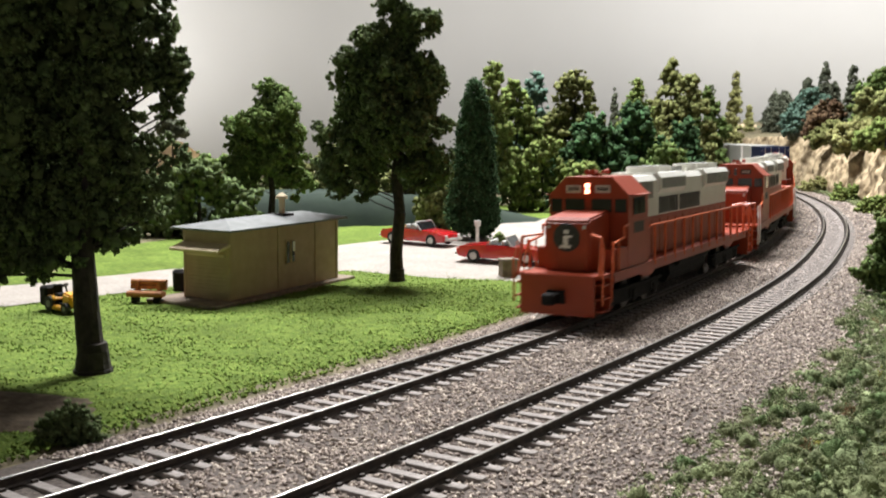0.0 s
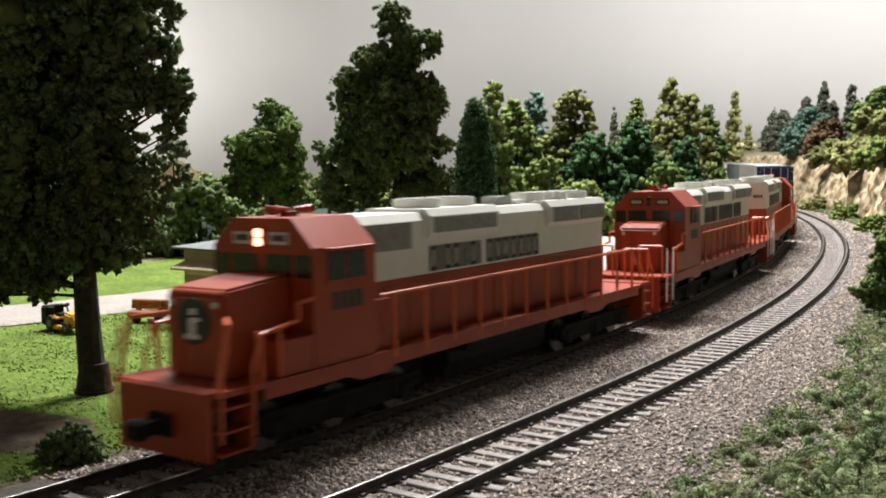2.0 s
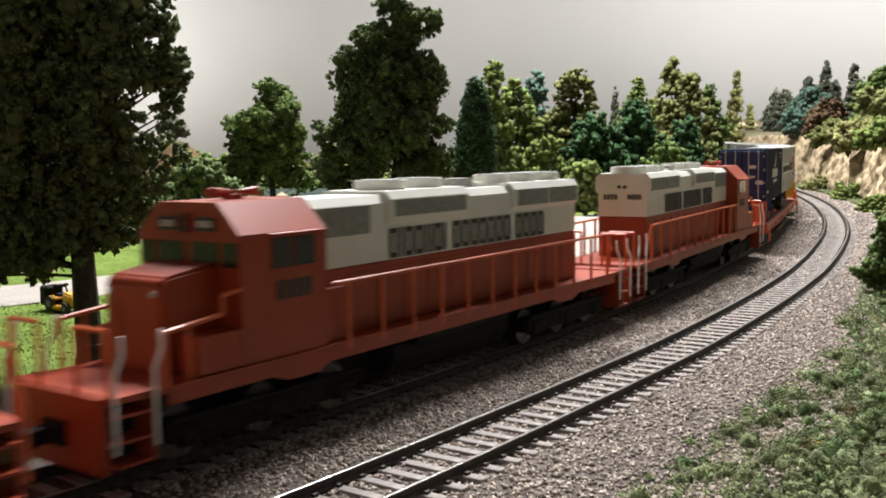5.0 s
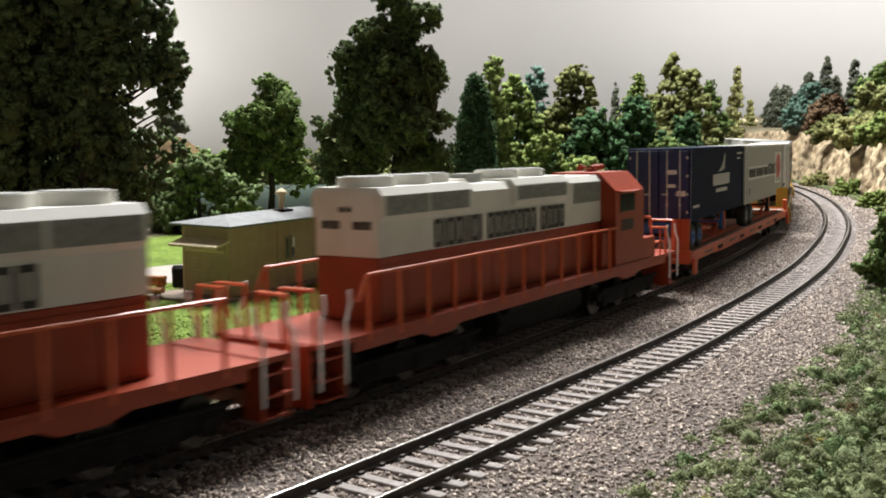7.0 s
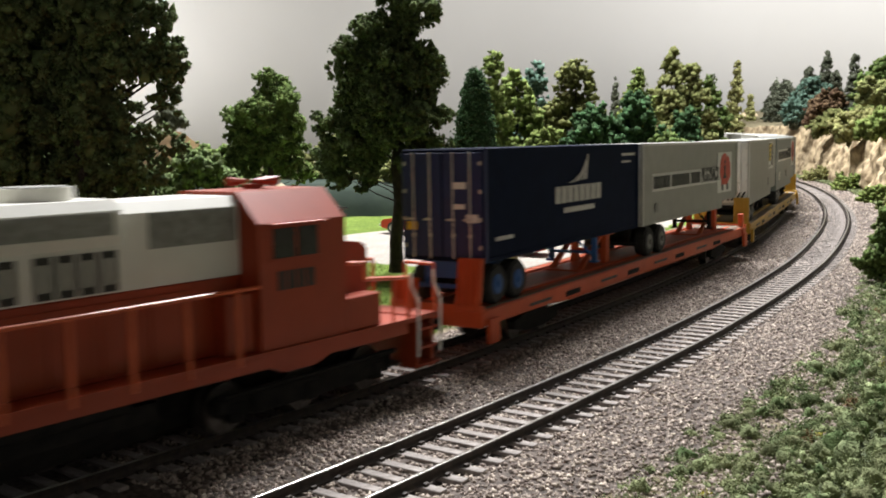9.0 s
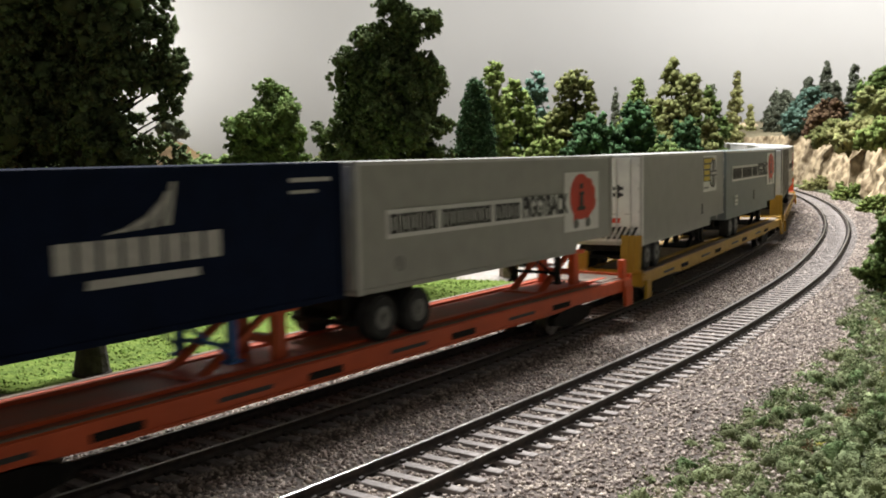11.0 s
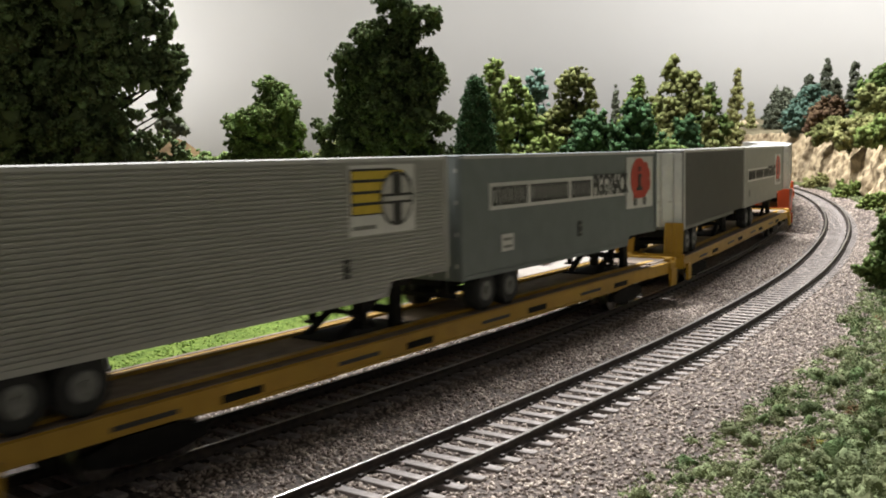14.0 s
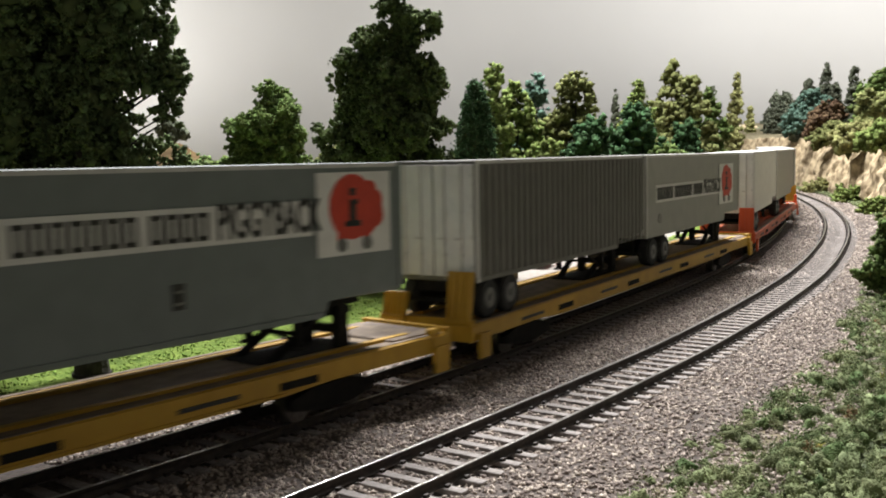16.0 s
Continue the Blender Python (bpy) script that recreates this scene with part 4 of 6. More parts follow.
def flatcar(label, L, colour, plates):
    """Long piggyback flat; the end that leads is +x."""
    c = thing("piggyback_flatcar", label, "flatcar", "train")
    h = L / 2
    m = M[colour]
    part("deck", boxes((-h, h, -0.0136, 0.0136, 0.0136, 0.0146)), M["deck" if colour == "yellow" else "deck_orange"], c, "worn deck")
    for s in (-1, 1):
        y0, y1 = sorted((s * 0.0137, s * 0.0160))
        bm = bmesh.new()
        prism(bm, [(-h, 0.0148), (h, 0.0148), (h, 0.0098), (h - 0.045, 0.0098), (h - 0.058, 0.0090), (-h + 0.058, 0.0090), (-h + 0.045, 0.0098), (-h, 0.0098)], y0, y1)
        bmesh.ops.bevel(bm, geom=list(bm.edges), offset=0.00025, segments=1, affect="EDGES")
        sl = part("side_sill", bm, m, c)
        y0, y1 = sorted((s * 0.0160, s * 0.0164))
        part("sill_flange", boxes((-h, h, y0, y1, 0.0138, 0.0145)), m, sl)
        part("lower_flange", boxes((-h + 0.06, h - 0.06, y0, y1, 0.0091, 0.0098)), m, sl)
        part("worn_edge", boxes((-h + 0.002, h - 0.002, *sorted((s * 0.0141, s * 0.0156)), 0.0148, 0.01495)), M["slab"], sl, "dusty worn sill top")
        y0, y1 = sorted((s * 0.0160, s * 0.0162))
        for x in np.linspace(-h + 0.05, h - 0.07, 4):
            part("stake_pocket", boxes((x, x + 0.012, y0, y1, 0.0104, 0.0122)), M["black"], sl)
            part("stencil_bar", boxes((x + 0.024, x + 0.040, y0, y1, 0.0112, 0.0122)), M["letter"], sl)
        y0, y1 = sorted((s * 0.0085, s * 0.0105))
        part("deck_rail", boxes((-h + 0.01, h - 0.01, y0, y1, 0.0146, 0.0154)), m, c)
    part("centre_sill", boxes((-h + 0.02, h - 0.02, -0.005, 0.005, 0.007, 0.0128)), M["black"], c)
    for d in (1, -1):
        x0, x1 = sorted((d * (h - 0.0002), d * (h + 0.0015)))
        part("end_sill", boxes((x0, x1, -0.0160, 0.0160, 0.0095, 0.0160)), m, c)
        coupler(c, d * (h + 0.001), d)
        for s in (-1, 1):
            y0, y1 = sorted((s * 0.0163, s * 0.0175))
            part("corner_step", boxes((min(d * (h - 0.007), d * (h - 0.001)), max(d * (h - 0.007), d * (h - 0.001)), y0, y1, 0.0045, 0.0118)), m, c)
    if plates:
        # bridge plates at the leading end: one leans upright, the other is half folded
        for sy, top, tilt in ((1, 0.0146, 9), (-1, 0.0080, 16)):
            y0, y1 = sorted((sy * 0.0068, sy * 0.0152))
            bm = boxes((-0.0007, 0.0007, y0, y1, 0, top), bevel=0.0002)
            p = part("bridge_plate", bm, m, c)
            p.matrix_basis = pose(h + 0.0008 + (0 if sy > 0 else 0.001), 0, 0.0153, 0, -tilt, 0)
            part("plate_ribs", boxes(*[(-0.0013, 0.0013, y, y + 0.0007, 0.0006, top - 0.0005) for y in np.linspace(y0 + 0.0005, y1 - 0.0012, 4)]), m, p)
            part("plate_hinge", cyl(bmesh.new(), (0, y0, 0), (0, y1, 0), 0.0014, n=10), m, p)
        part("apron", boxes((-h + 0.0005, -h + 0.020, -0.0134, 0.0134, 0.0147, 0.0152), bevel=0.0002), M["slab"], c, "bright worn end apron")
        part("corner_post", boxes((-h + 0.004, -h + 0.0070, 0.0137, 0.0163, 0.0148, 0.0222 if colour == "orange" else 0.0165), bevel=0.0003), m, c)
        part("brake_stand", boxes((-h + 0.001, -h + 0.0075, 0.0162, 0.0168, 0.0072, 0.0146), bevel=0.0003), m, c)
    for x in (-h + 0.042, h - 0.042):
        truck(c, x, (-0.0098, 0.0098), 0.0052, 0.0105, False)
    return c


def hitch(car, x, colour):
    """Folding stand on the deck that holds a trailer's nose."""
    st = part("trailer_hitch", boxes((x - 0.006, x + 0.027, -0.0075, 0.0075, 0.0146, 0.0151)), M[colour], car)
    for s in (-1, 1):
        part("hitch_leg", prism(bmesh.new(), [(x - 0.0022, 0.0146), (x + 0.0022, 0.0146), (x + 0.0016, 0.0266), (x - 0.0016, 0.0266)], s * 0.0065 - 0.0011, s * 0.0065 + 0.0011), M[colour], st)
        part("hitch_strut", prism(bmesh.new(), [(x + 0.0215, 0.0150), (x + 0.0245, 0.0150), (x + 0.0040, 0.0266), (x + 0.0012, 0.0266)], s * 0.0058 - 0.0009, s * 0.0058 + 0.0009), M[colour], st)
    part("hitch_plate", boxes((x - 0.005, x + 0.005, -0.0085, 0.0085, 0.0262, 0.0275)), M[colour], st)
    part("hitch_brace", boxes((x - 0.0012, x + 0.0012, -0.0070, 0.0070, 0.0185, 0.0205)), M[colour], st)
    return st


def trailer(label, car, x_rear, length, side_mat, end_mat, kind, hub="hub", frame_mat="black", board=None, floor_z=0.0262, axle=-0.0155, half_gap=0.0068, vent=0.0):
    """A road trailer on the flatcar, tail towards +x. kind: sign (lettered board and emblem), ribs, stripes, plain or container."""
    t = thing("trailer", label, "trailer", "trailers on flatcars")
    t.parent = None
    x1, x0, w, z0, z1 = 0.0, -length, 0.0143, floor_z, 0.0620
    if kind == "container":
        bm = boxes((x0, x1, -w, w, z0, z1), bevel=0.0004)
    else:
        bm = prism(bmesh.new(), [(x1, z0), (x1, z1), (x0, z1), (x0, z0 + 0.0038), (x0 + 0.0265, z0 + 0.0038), (x0 + 0.0285, z0)], -w, w)
        bmesh.ops.bevel(bm, geom=list(bm.edges), offset=0.0003, segments=1, affect="EDGES")
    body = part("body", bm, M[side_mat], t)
    for s in (-1, 1):
        ya, yb = sorted((s * w, s * (w + 0.0003)))
        part("roof_rail", boxes((x0, x1, ya, yb, z1 - 0.0011, z1 - 0.0002)), M["silver" if kind != "container" else side_mat], body)
        part("floor_rail", boxes((x0 + (0.0290 if kind != "container" else 0), x1, ya, yb, z0 + 0.0001, z0 + 0.0014)), M[side_mat], body)
        ya, yb = sorted((s * w, s * (w + 0.0004)))
        part("corner_post", boxes((x1 - 0.0014, x1 - 0.0001, ya, yb, z0, z1)), M[end_mat], body)
        part("nose_post", boxes((x0 + 0.0001, x0 + 0.0016, ya, yb, z0 + (0.005 if kind != "container" else 0), z1)), M[side_mat], body)
    for a, b in ((-w + 0.0006, -0.0003), (0.0003, w - 0.0006)):
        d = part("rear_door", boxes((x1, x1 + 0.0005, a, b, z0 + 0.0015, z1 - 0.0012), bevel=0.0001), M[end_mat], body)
        for k in (0.28, 0.72):
            yy = a + (b - a) * k
            bm = cyl(bmesh.new(), (x1 + 0.0009, yy, z0 + 0.001), (x1 + 0.0009, yy, z1 - 0.001), 0.0003, n=6)
            box(bm, x1 + 0.0005, x1 + 0.0012, yy - 0.0005, yy + 0.0005, z0 + 0.0075, z0 + 0.0085)
            box(bm, x1 + 0.0005, x1 + 0.0012, yy - 0.0022, yy + 0.0004, z0 + 0.0125, z0 + 0.0131)
            part("lock_rod", bm, M["silver" if end_mat != "white" else "pale_bar"], d)
        for z in np.linspace(z0 + 0.004, z1 - 0.005, 4):
            part("hinge", boxes((x1 + 0.0005, x1 + 0.0008, a if a < 0 else b - 0.0008, a + 0.0008 if a < 0 else b, z, z + 0.0012)), M["silver"], d)
    if kind == "ribs":
        for s in (-1, 1):
            for x in np.arange(x0 + 0.003, x1 - 0.002, 0.0042):
                y0, y1 = sorted((s * w, s * (w + 0.0005)))
                part("side_post", boxes((x, x + 0.0016, y0, y1, z0 + 0.0016, z1 - 0.0013)), M[side_mat], body)
    if kind in ("stripes",):
        for s in (-1, 1):
            for z in np.arange(z0 + 0.002, z1 - 0.002, 0.00105):
                y0, y1 = sorted((s * w, s * (w + 0.00042)))
                part("flute", boxes((x0 + (0.0018 if z > z0 + 0.0040 else 0.0290), x1 - 0.0016, y0, y1, z, z + 0.00055)), M[side_mat], body)
        y = w + 0.0005
        xm, xw = x0 + 0.0440, 0.0275
        sg = part("sign_panel", boxes((xm - xw, xm, y - 0.0002, y, 0.0423, 0.0601)), M["white"], body)
        ecx, ecz = xm - xw * 0.70, 0.0512
        # emblem: yellow bars on black that end in a ring with a cross
        bm = boxes((ecx + 0.002, xm - 0.0006, y, y + 0.0001, 0.0474, 0.0592))
        prism(bm, [(ecx + 0.002, 0.0592), (ecx - 0.0035, 0.0583), (ecx - 0.0068, 0.0558), (ecx - 0.0076, 0.0512), (ecx + 0.002, 0.0512)], y, y + 0.0001)
        part("emblem_field", bm, M["letter"], sg)
        for k in range(4):
            part("emblem_bar", boxes((ecx + (0.0056 if k < 3 else -0.003), xm - 0.0010, y + 0.0001, y + 0.00025, 0.0478 + 0.0029 * k, 0.0499 + 0.0029 * k)), M["emblem_yellow"], sg)
        part("emblem_ring", cyl(bmesh.new(), (ecx, y, ecz), (ecx, y + 0.00028, ecz), 0.0072, n=28), M["letter"], sg)
        dsk = part("emblem_disc", cyl(bmesh.new(), (ecx, y, ecz), (ecx, y + 0.00034, ecz), 0.0065, n=28), M["pale_bar"], sg)
        part("emblem_cross", boxes((ecx - 0.0018, ecx + 0.0018, y + 0.0003, y + 0.0005, ecz - 0.0064, ecz + 0.0064), (ecx - 0.0064, ecx + 0.0064, y + 0.0003, y + 0.0005, ecz - 0.0013, ecz + 0.0013)), M["letter"], dsk)
        part("emblem_stripe", boxes((ecx - 0.0060, ecx + 0.0060, y + 0.0005, y + 0.0006, ecz - 0.0006, ecz + 0.0006)), M["pale_bar"], dsk)
        part("data_bars", boxes((xm - 0.0105, xm - 0.0012, y, y + 0.0001, 0.0438, 0.0448)), M["grille"], sg)
        part("vent_plate", boxes((x0 + 0.0442, x0 + 0.0466, y - 0.0002, y, 0.0320, 0.0369)), M["letter"], body)
        part("vent_bars", boxes((x0 + 0.0447, x0 + 0.0461, y, y + 0.0001, 0.0330, 0.0336), (x0 + 0.0447, x0 + 0.0461, y, y + 0.0001, 0.0352, 0.0358)), M["grille"], body)
        for k in range(11):
            ya = -w + 0.0004 + 0.0023 * k
            bm = prism(bmesh.new(), [(ya, 0.0280), (ya + 0.0013, 0.0280), (ya + 0.0040, 0.0330), (ya + 0.0027, 0.0330)], x1 + 0.0006, x1 + 0.0008, "x")
            part("chevron", bm, M["letter"], body)
        part("red_label", boxes((x1 + 0.0006, x1 + 0.0008, 0.0018, 0.0055, 0.0345, 0.0365)), M["pig_red"], body)
        for k in (-0.0068, 0.0026):
            part("door_mark", boxes((x1 + 0.0006, x1 + 0.0008, k, k + 0.0042, 0.0452, 0.0466), (x1 + 0.0006, x1 + 0.0008, k, k + 0.0042, 0.0478, 0.0492), (x1 + 0.0006, x1 + 0.0008, k + 0.0015, k + 0.0027, 0.0445, 0.0499)), M["letter"], body)
    if kind == "sign":
        y = w + 0.0003
        xb, xa, za, zb, ea, eb, ez0, ez1 = board
        sg = part("sign_panel", boxes((xa, xb, y - 0.0002, y, za, zb)), M["white"], body)
        run = xb - xa
        lettering("HIHHIIHI HHHHHHH HHHH", xb - 0.0012, xa + 0.30 * run, za + 0.0012, zb - 0.0012, y, body, M["letter"])
        text = bpy.data.curves.new("service_word", "FONT")
        text.body, text.size, text.extrude, text.offset = "PIGGYBACK", 1.8 * (zb - za - 0.0024), 0.0001, 0.00024
        word = new("service_word", text)
        word.parent = sg
        word.matrix_basis = Matrix.Translation((xa + 0.283 * run, y + 0.0001, za + 0.0012)) @ pose(0, 0, 0, 90, 0, 180) @ Matrix.Diagonal((0.27 * run / (4.75 * text.size), 1, 1, 1))
        word.data.materials.append(M["letter"])
        pn = part("emblem_panel", boxes((ea, eb, y - 0.0001, y + 0.0001, ez0, ez1)), M["white"], body)
        cx, cz, r = (ea + eb) / 2 + 0.001, ez0 + (ez1 - ez0) * 0.58, 0.31 * (eb - ea)
        bm = cyl(bmesh.new(), (cx, y + 0.0001, cz), (cx, y + 0.0003, cz), r, n=28)
        for ang, rr in ((200, 0.42), (168, 0.34), (225, 0.3), (140, 0.28)):
            px, pz = cx + r * math.cos(radians(ang)) * 1.05, cz + r * math.sin(radians(ang)) * 0.8
            cyl(bm, (px, y + 0.00012, pz), (px, y + 0.00028, pz), r * rr, n=12)
        part("emblem_disc", bm, M["pig_red"], pn)
        for k in (-0.62, 0.5):
            part("emblem_leg", boxes((cx + k * r - 0.16 * r, cx + k * r + 0.16 * r, y + 0.0001, y + 0.00026, ez0 + 0.003, cz - 0.5 * r)), M["pig_red"], pn)
        part("emblem_mark", boxes((cx - 0.0011, cx + 0.0011, y + 0.0003, y + 0.0005, cz - 0.0042, cz + 0.0012), (cx - 0.0027, cx + 0.0027, y + 0.0003, y + 0.0005, cz - 0.0048, cz - 0.0034), (cx - 0.0019, cx + 0.0011, y + 0.0003, y + 0.0005, cz + 0.0006, cz + 0.0018), (cx - 0.001, cx + 0.001, y + 0.0003, y + 0.0005, cz + 0.0028, cz + 0.0046)), M["letter"], pn)
        for k in (-0.62, 0.5):
            bm = cyl(bmesh.new(), (cx + k * r, y + 0.0003, ez0 + 0.0026), (cx + k * r, y + 0.0005, ez0 + 0.0026), 0.0017, n=16)
            part("emblem_wheel", bm, M["hub"], pn)
        if vent:
            part("vent_plate", boxes((x1 - vent - 0.0030, x1 - vent, y - 0.0002, y, 0.0324, 0.0378)), M["letter"], body)
            part("vent_bars", boxes((x1 - vent - 0.0023, x1 - vent - 0.0007, y, y + 0.0001, 0.0334, 0.0340), (x1 - vent - 0.0023, x1 - vent - 0.0007, y, y + 0.0001, 0.0359, 0.0365)), M["grille"], body)
            part("data_panel", boxes((x1 - 0.0302, x1 - 0.0228, y - 0.0002, y, 0.0318, 0.0372)), M["white"], body)
            part("data_bars", boxes((x1 - 0.0290, x1 - 0.0240, y, y + 0.0001, 0.0328, 0.0337), (x1 - 0.0290, x1 - 0.0240, y, y + 0.0001, 0.0351, 0.0360)), M["grille"], body)
        else:
            part("data_panel", cyl(bmesh.new(), (x1 - 0.0175, y - 0.0002, 0.0345), (x1 - 0.0175, y, 0.0345), 0.0022, n=12), M["grille"], body)
    if kind == "container":
        y = w + 0.0003
        for xa, xb, za, zb in ((-0.089, -0.049, 0.0425, 0.0482), (-0.083, -0.0560, 0.0390, 0.0408), (-0.018, -0.0065, 0.0340, 0.0352), (x0 + 0.004, x0 + 0.018, 0.0575, 0.0585), (x0 + 0.009, x0 + 0.018, 0.0548, 0.0556)):
            cut = np.arange(xa, xb - 0.0008, 0.0051) if xb - xa > 0.03 else [xa]
            for q in cut:
                part("letter_bar", boxes((q, min(q + 0.0040, xb) if xb - xa > 0.03 else xb, y - 0.0002, y, za, zb)), M["pale_bar"], body)
        bm = bmesh.new()
        for k in range(5):
            prism(bm, [(-0.0600 - 0.0035 * k, 0.0492 + 0.0002 * k), (-0.0618 - 0.0035 * k, 0.0492 + 0.0002 * k), (-0.0712 - 0.0016 * k, 0.0512 + 0.0019 * k), (-0.0706 - 0.0015 * k, 0.0512 + 0.0019 * k)], y - 0.0002, y)
        part("emblem_fan", bm, M["pale_bar"], body)
        part("door_labels", boxes((x1 + 0.0006, x1 + 0.0008, 0.004, 0.0085, 0.0500, 0.0520), (x1 + 0.0006, x1 + 0.0008, 0.0085, 0.0125, 0.0400, 0.0425), (x1 + 0.0006, x1 + 0.0008, 0.004, 0.008, 0.0440, 0.0455)), M["white"], body)
        part("warning_label", boxes((x1 + 0.0006, x1 + 0.0008, -0.0125, -0.009, 0.0375, 0.0400)), M["emblem_yellow"], body)
    # running gear
    ax = axle
    wheel_r = 0.0062
    zc = 0.0153 + wheel_r - 0.0008
    bm = boxes((ax - 0.014, ax + 0.014, -0.007, 0.007, zc + 0.002, z0), (x0 + 0.01, x1 - 0.001, -0.005, 0.005, z0 - 0.0018, z0))
    part("chassis", bm, M[frame_mat], t)
    for k in (-half_gap, half_gap):
        for s in (-1, 1):
            y0, y1 = s * 0.0088, s * 0.0138
            bm = cyl(bmesh.new(), (ax + k, y0, zc), (ax + k, y1, zc), wheel_r, n=22)
            bmesh.ops.bevel(bm, geom=[e for e in bm.edges if abs((e.verts[0].co - e.verts[1].co).y) < 1e-5 and len(e.link_faces) == 2 and any(len(f.verts) > 8 for f in e.link_faces)], offset=0.0007, segments=2, affect="EDGES")
            wl = part("tyre", bm, M["tyre"], t)
            bm = cyl(bmesh.new(), (ax + k, s * 0.0136, zc), (ax + k, s * 0.0141, zc), wheel_r * 0.55, wheel_r * 0.45, n=16)
            cyl(bm, (ax + k, s * 0.0138, zc), (ax + k, s * 0.0147, zc), wheel_r * 0.2, n=8)
            part("hub", bm, M[hub], wl)
        cyl_bm = cyl(bmesh.new(), (ax + k, -0.009, zc), (ax + k, 0.009, zc), 0.001, n=8)
        part("axle", cyl_bm, M["black"], t)
    lx = x0 + 0.0325
    bm = bmesh.new()
    for s in (-1, 1):
        box(bm, lx - 0.0009, lx + 0.0009, s * 0.009 - 0.0009, s * 0.009 + 0.0009, 0.0178, z0)
        box(bm, lx - 0.002, lx + 0.002, s * 0.009 - 0.0015, s * 0.009 + 0.0015, 0.0172, 0.0179)
        tube(bm, [(lx + 0.001, s * 0.009, 0.0195), (lx + 0.012, s * 0.006, z0)], 0.0005)
    tube(bm, [(lx, -0.009, 0.021), (lx, 0.009, 0.021)], 0.0006)
    part("landing_gear", bm, M["black" if frame_mat == "black" else frame_mat], t)
    part("bumper", boxes((x1 - 0.003, x1 - 0.0015, -0.011, 0.011, 0.0195, 0.0208), (x1 - 0.003, x1 - 0.0018, -0.008, -0.0068, 0.0208, z0), (x1 - 0.003, x1 - 0.0018, 0.0068, 0.008, 0.0208, z0)), M["black" if kind != "container" else "hub_blue"], t)
    return t


loco_1 = locomotive("orange-red and grey leading diesel locomotive with lit headlights", 0.1080, "HIHHIIHI HHHHHHH", (0.0306, -0.0345), 1, True, True, 0.0628, 0.0862)
loco_2 = locomotive("orange-red and grey second diesel locomotive, headlights off", 0.0985, "HIHHIIHI HHHHHHH HHHH", (0.024, -0.062), 1, False, False, 0.0555, 0.0830)
loco_3 = locomotive("orange-red and grey third diesel locomotive running tail first", 0.0985, "HIHHIIHI HHHHHHH HHHH", (-0.0590, 0.0235), -1, False, False, 0.0545, 0.0820)
flat_1 = flatcar("orange piggyback flatcar with bare worn deck", 0.298, "orange", True)
flat_2 = flatcar("yellow piggyback flatcar with upright bridge plates", 0.318, "yellow", True)
flat_3 = flatcar("yellow piggyback flatcar with upright bridge plates", 0.318, "yellow", True)
flat_4 = flatcar("orange piggyback flatcar at the tail", 0.318, "orange", True)
flat_5 = flatcar("yellow piggyback flatcar at the tail", 0.318, "yellow", True)

SPEED = 0.0925
# car, s of its middle at the start, half the distance of its trucks, way it faces
CARS = [(loco_1, 0.1895, 0.072, 1), (loco_2, 0.440, 0.072, 1), (loco_3, 0.681, 0.072, -1), (flat_1, 0.970, 0.107, 1), (flat_2, 1.289, 0.117, 1),
        (flat_3, 1.619, 0.117, 1), (flat_4, 1.949, 0.117, 1), (flat_5, 2.279, 0.117, 1)]
# trailer, its car, place of its tail ahead of the car's middle
LOADS = []


def load(car, colour, tail, length, *words, **more):
    t = trailer(words[0], car, tail, length, *words[1:], **more)
    hitch(car, tail - length + 0.0155, "black" if colour == "yellow" else colour)
    LOADS.append((t, car, tail))


# lettered board: its ends, heights, then the emblem's ends and heights, from the tail
BOARD_LOW = (-0.0120, -0.1090, 0.0415, 0.0491, -0.1355, -0.1095, 0.0358, 0.0564)
BOARD_HIGH = (-0.0160, -0.1155, 0.0451, 0.0534, -0.1430, -0.1170, 0.0395, 0.0598)
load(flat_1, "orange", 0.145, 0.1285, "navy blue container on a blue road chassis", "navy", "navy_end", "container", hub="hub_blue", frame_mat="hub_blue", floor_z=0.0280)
load(flat_1, "orange", 0.0112, 0.1468, "warm grey trailer with a lettered white panel and red emblem", "trailer_grey", "silver", "sign", board=BOARD_LOW, floor_z=0.0278, axle=-0.0185, half_gap=0.0077)
load(flat_2, "yellow", 0.1550, 0.1430, "fluted grey trailer with white doors and a yellow emblem panel", "trailer_olive", "white", "stripes", floor_z=0.0253)
load(flat_2, "yellow", 0.0055, 0.1475, "slate grey trailer with a lettered white panel and red emblem", "trailer_slate", "trailer_slate", "sign", board=BOARD_HIGH, floor_z=0.0250, axle=-0.0216, half_gap=0.0071, vent=0.0755)
load(flat_3, "yellow", 0.1545, 0.1410, "ribbed grey trailer with white doors", "trailer_ribbed", "white", "ribs")
load(flat_3, "yellow", 0.0100, 0.1480, "warm grey trailer with a lettered white panel and red emblem", "trailer_grey", "silver", "sign", board=BOARD_LOW, floor_z=0.0270, axle=-0.0185, half_gap=0.0077)
load(flat_4, "orange", 0.1525, 0.1345, "plain white trailer with white doors", "white", "white", "plain")
load(flat_4, "orange", 0.0145, 0.1550, "plain pale grey trailer", "trailer_grey", "silver", "plain")
load(flat_5, "yellow", 0.1525, 0.1345, "plain white trailer with white doors", "white", "white", "plain")
load(flat_5, "yellow", 0.0145, 0.1550, "plain pale silver trailer", "silver", "silver", "plain")

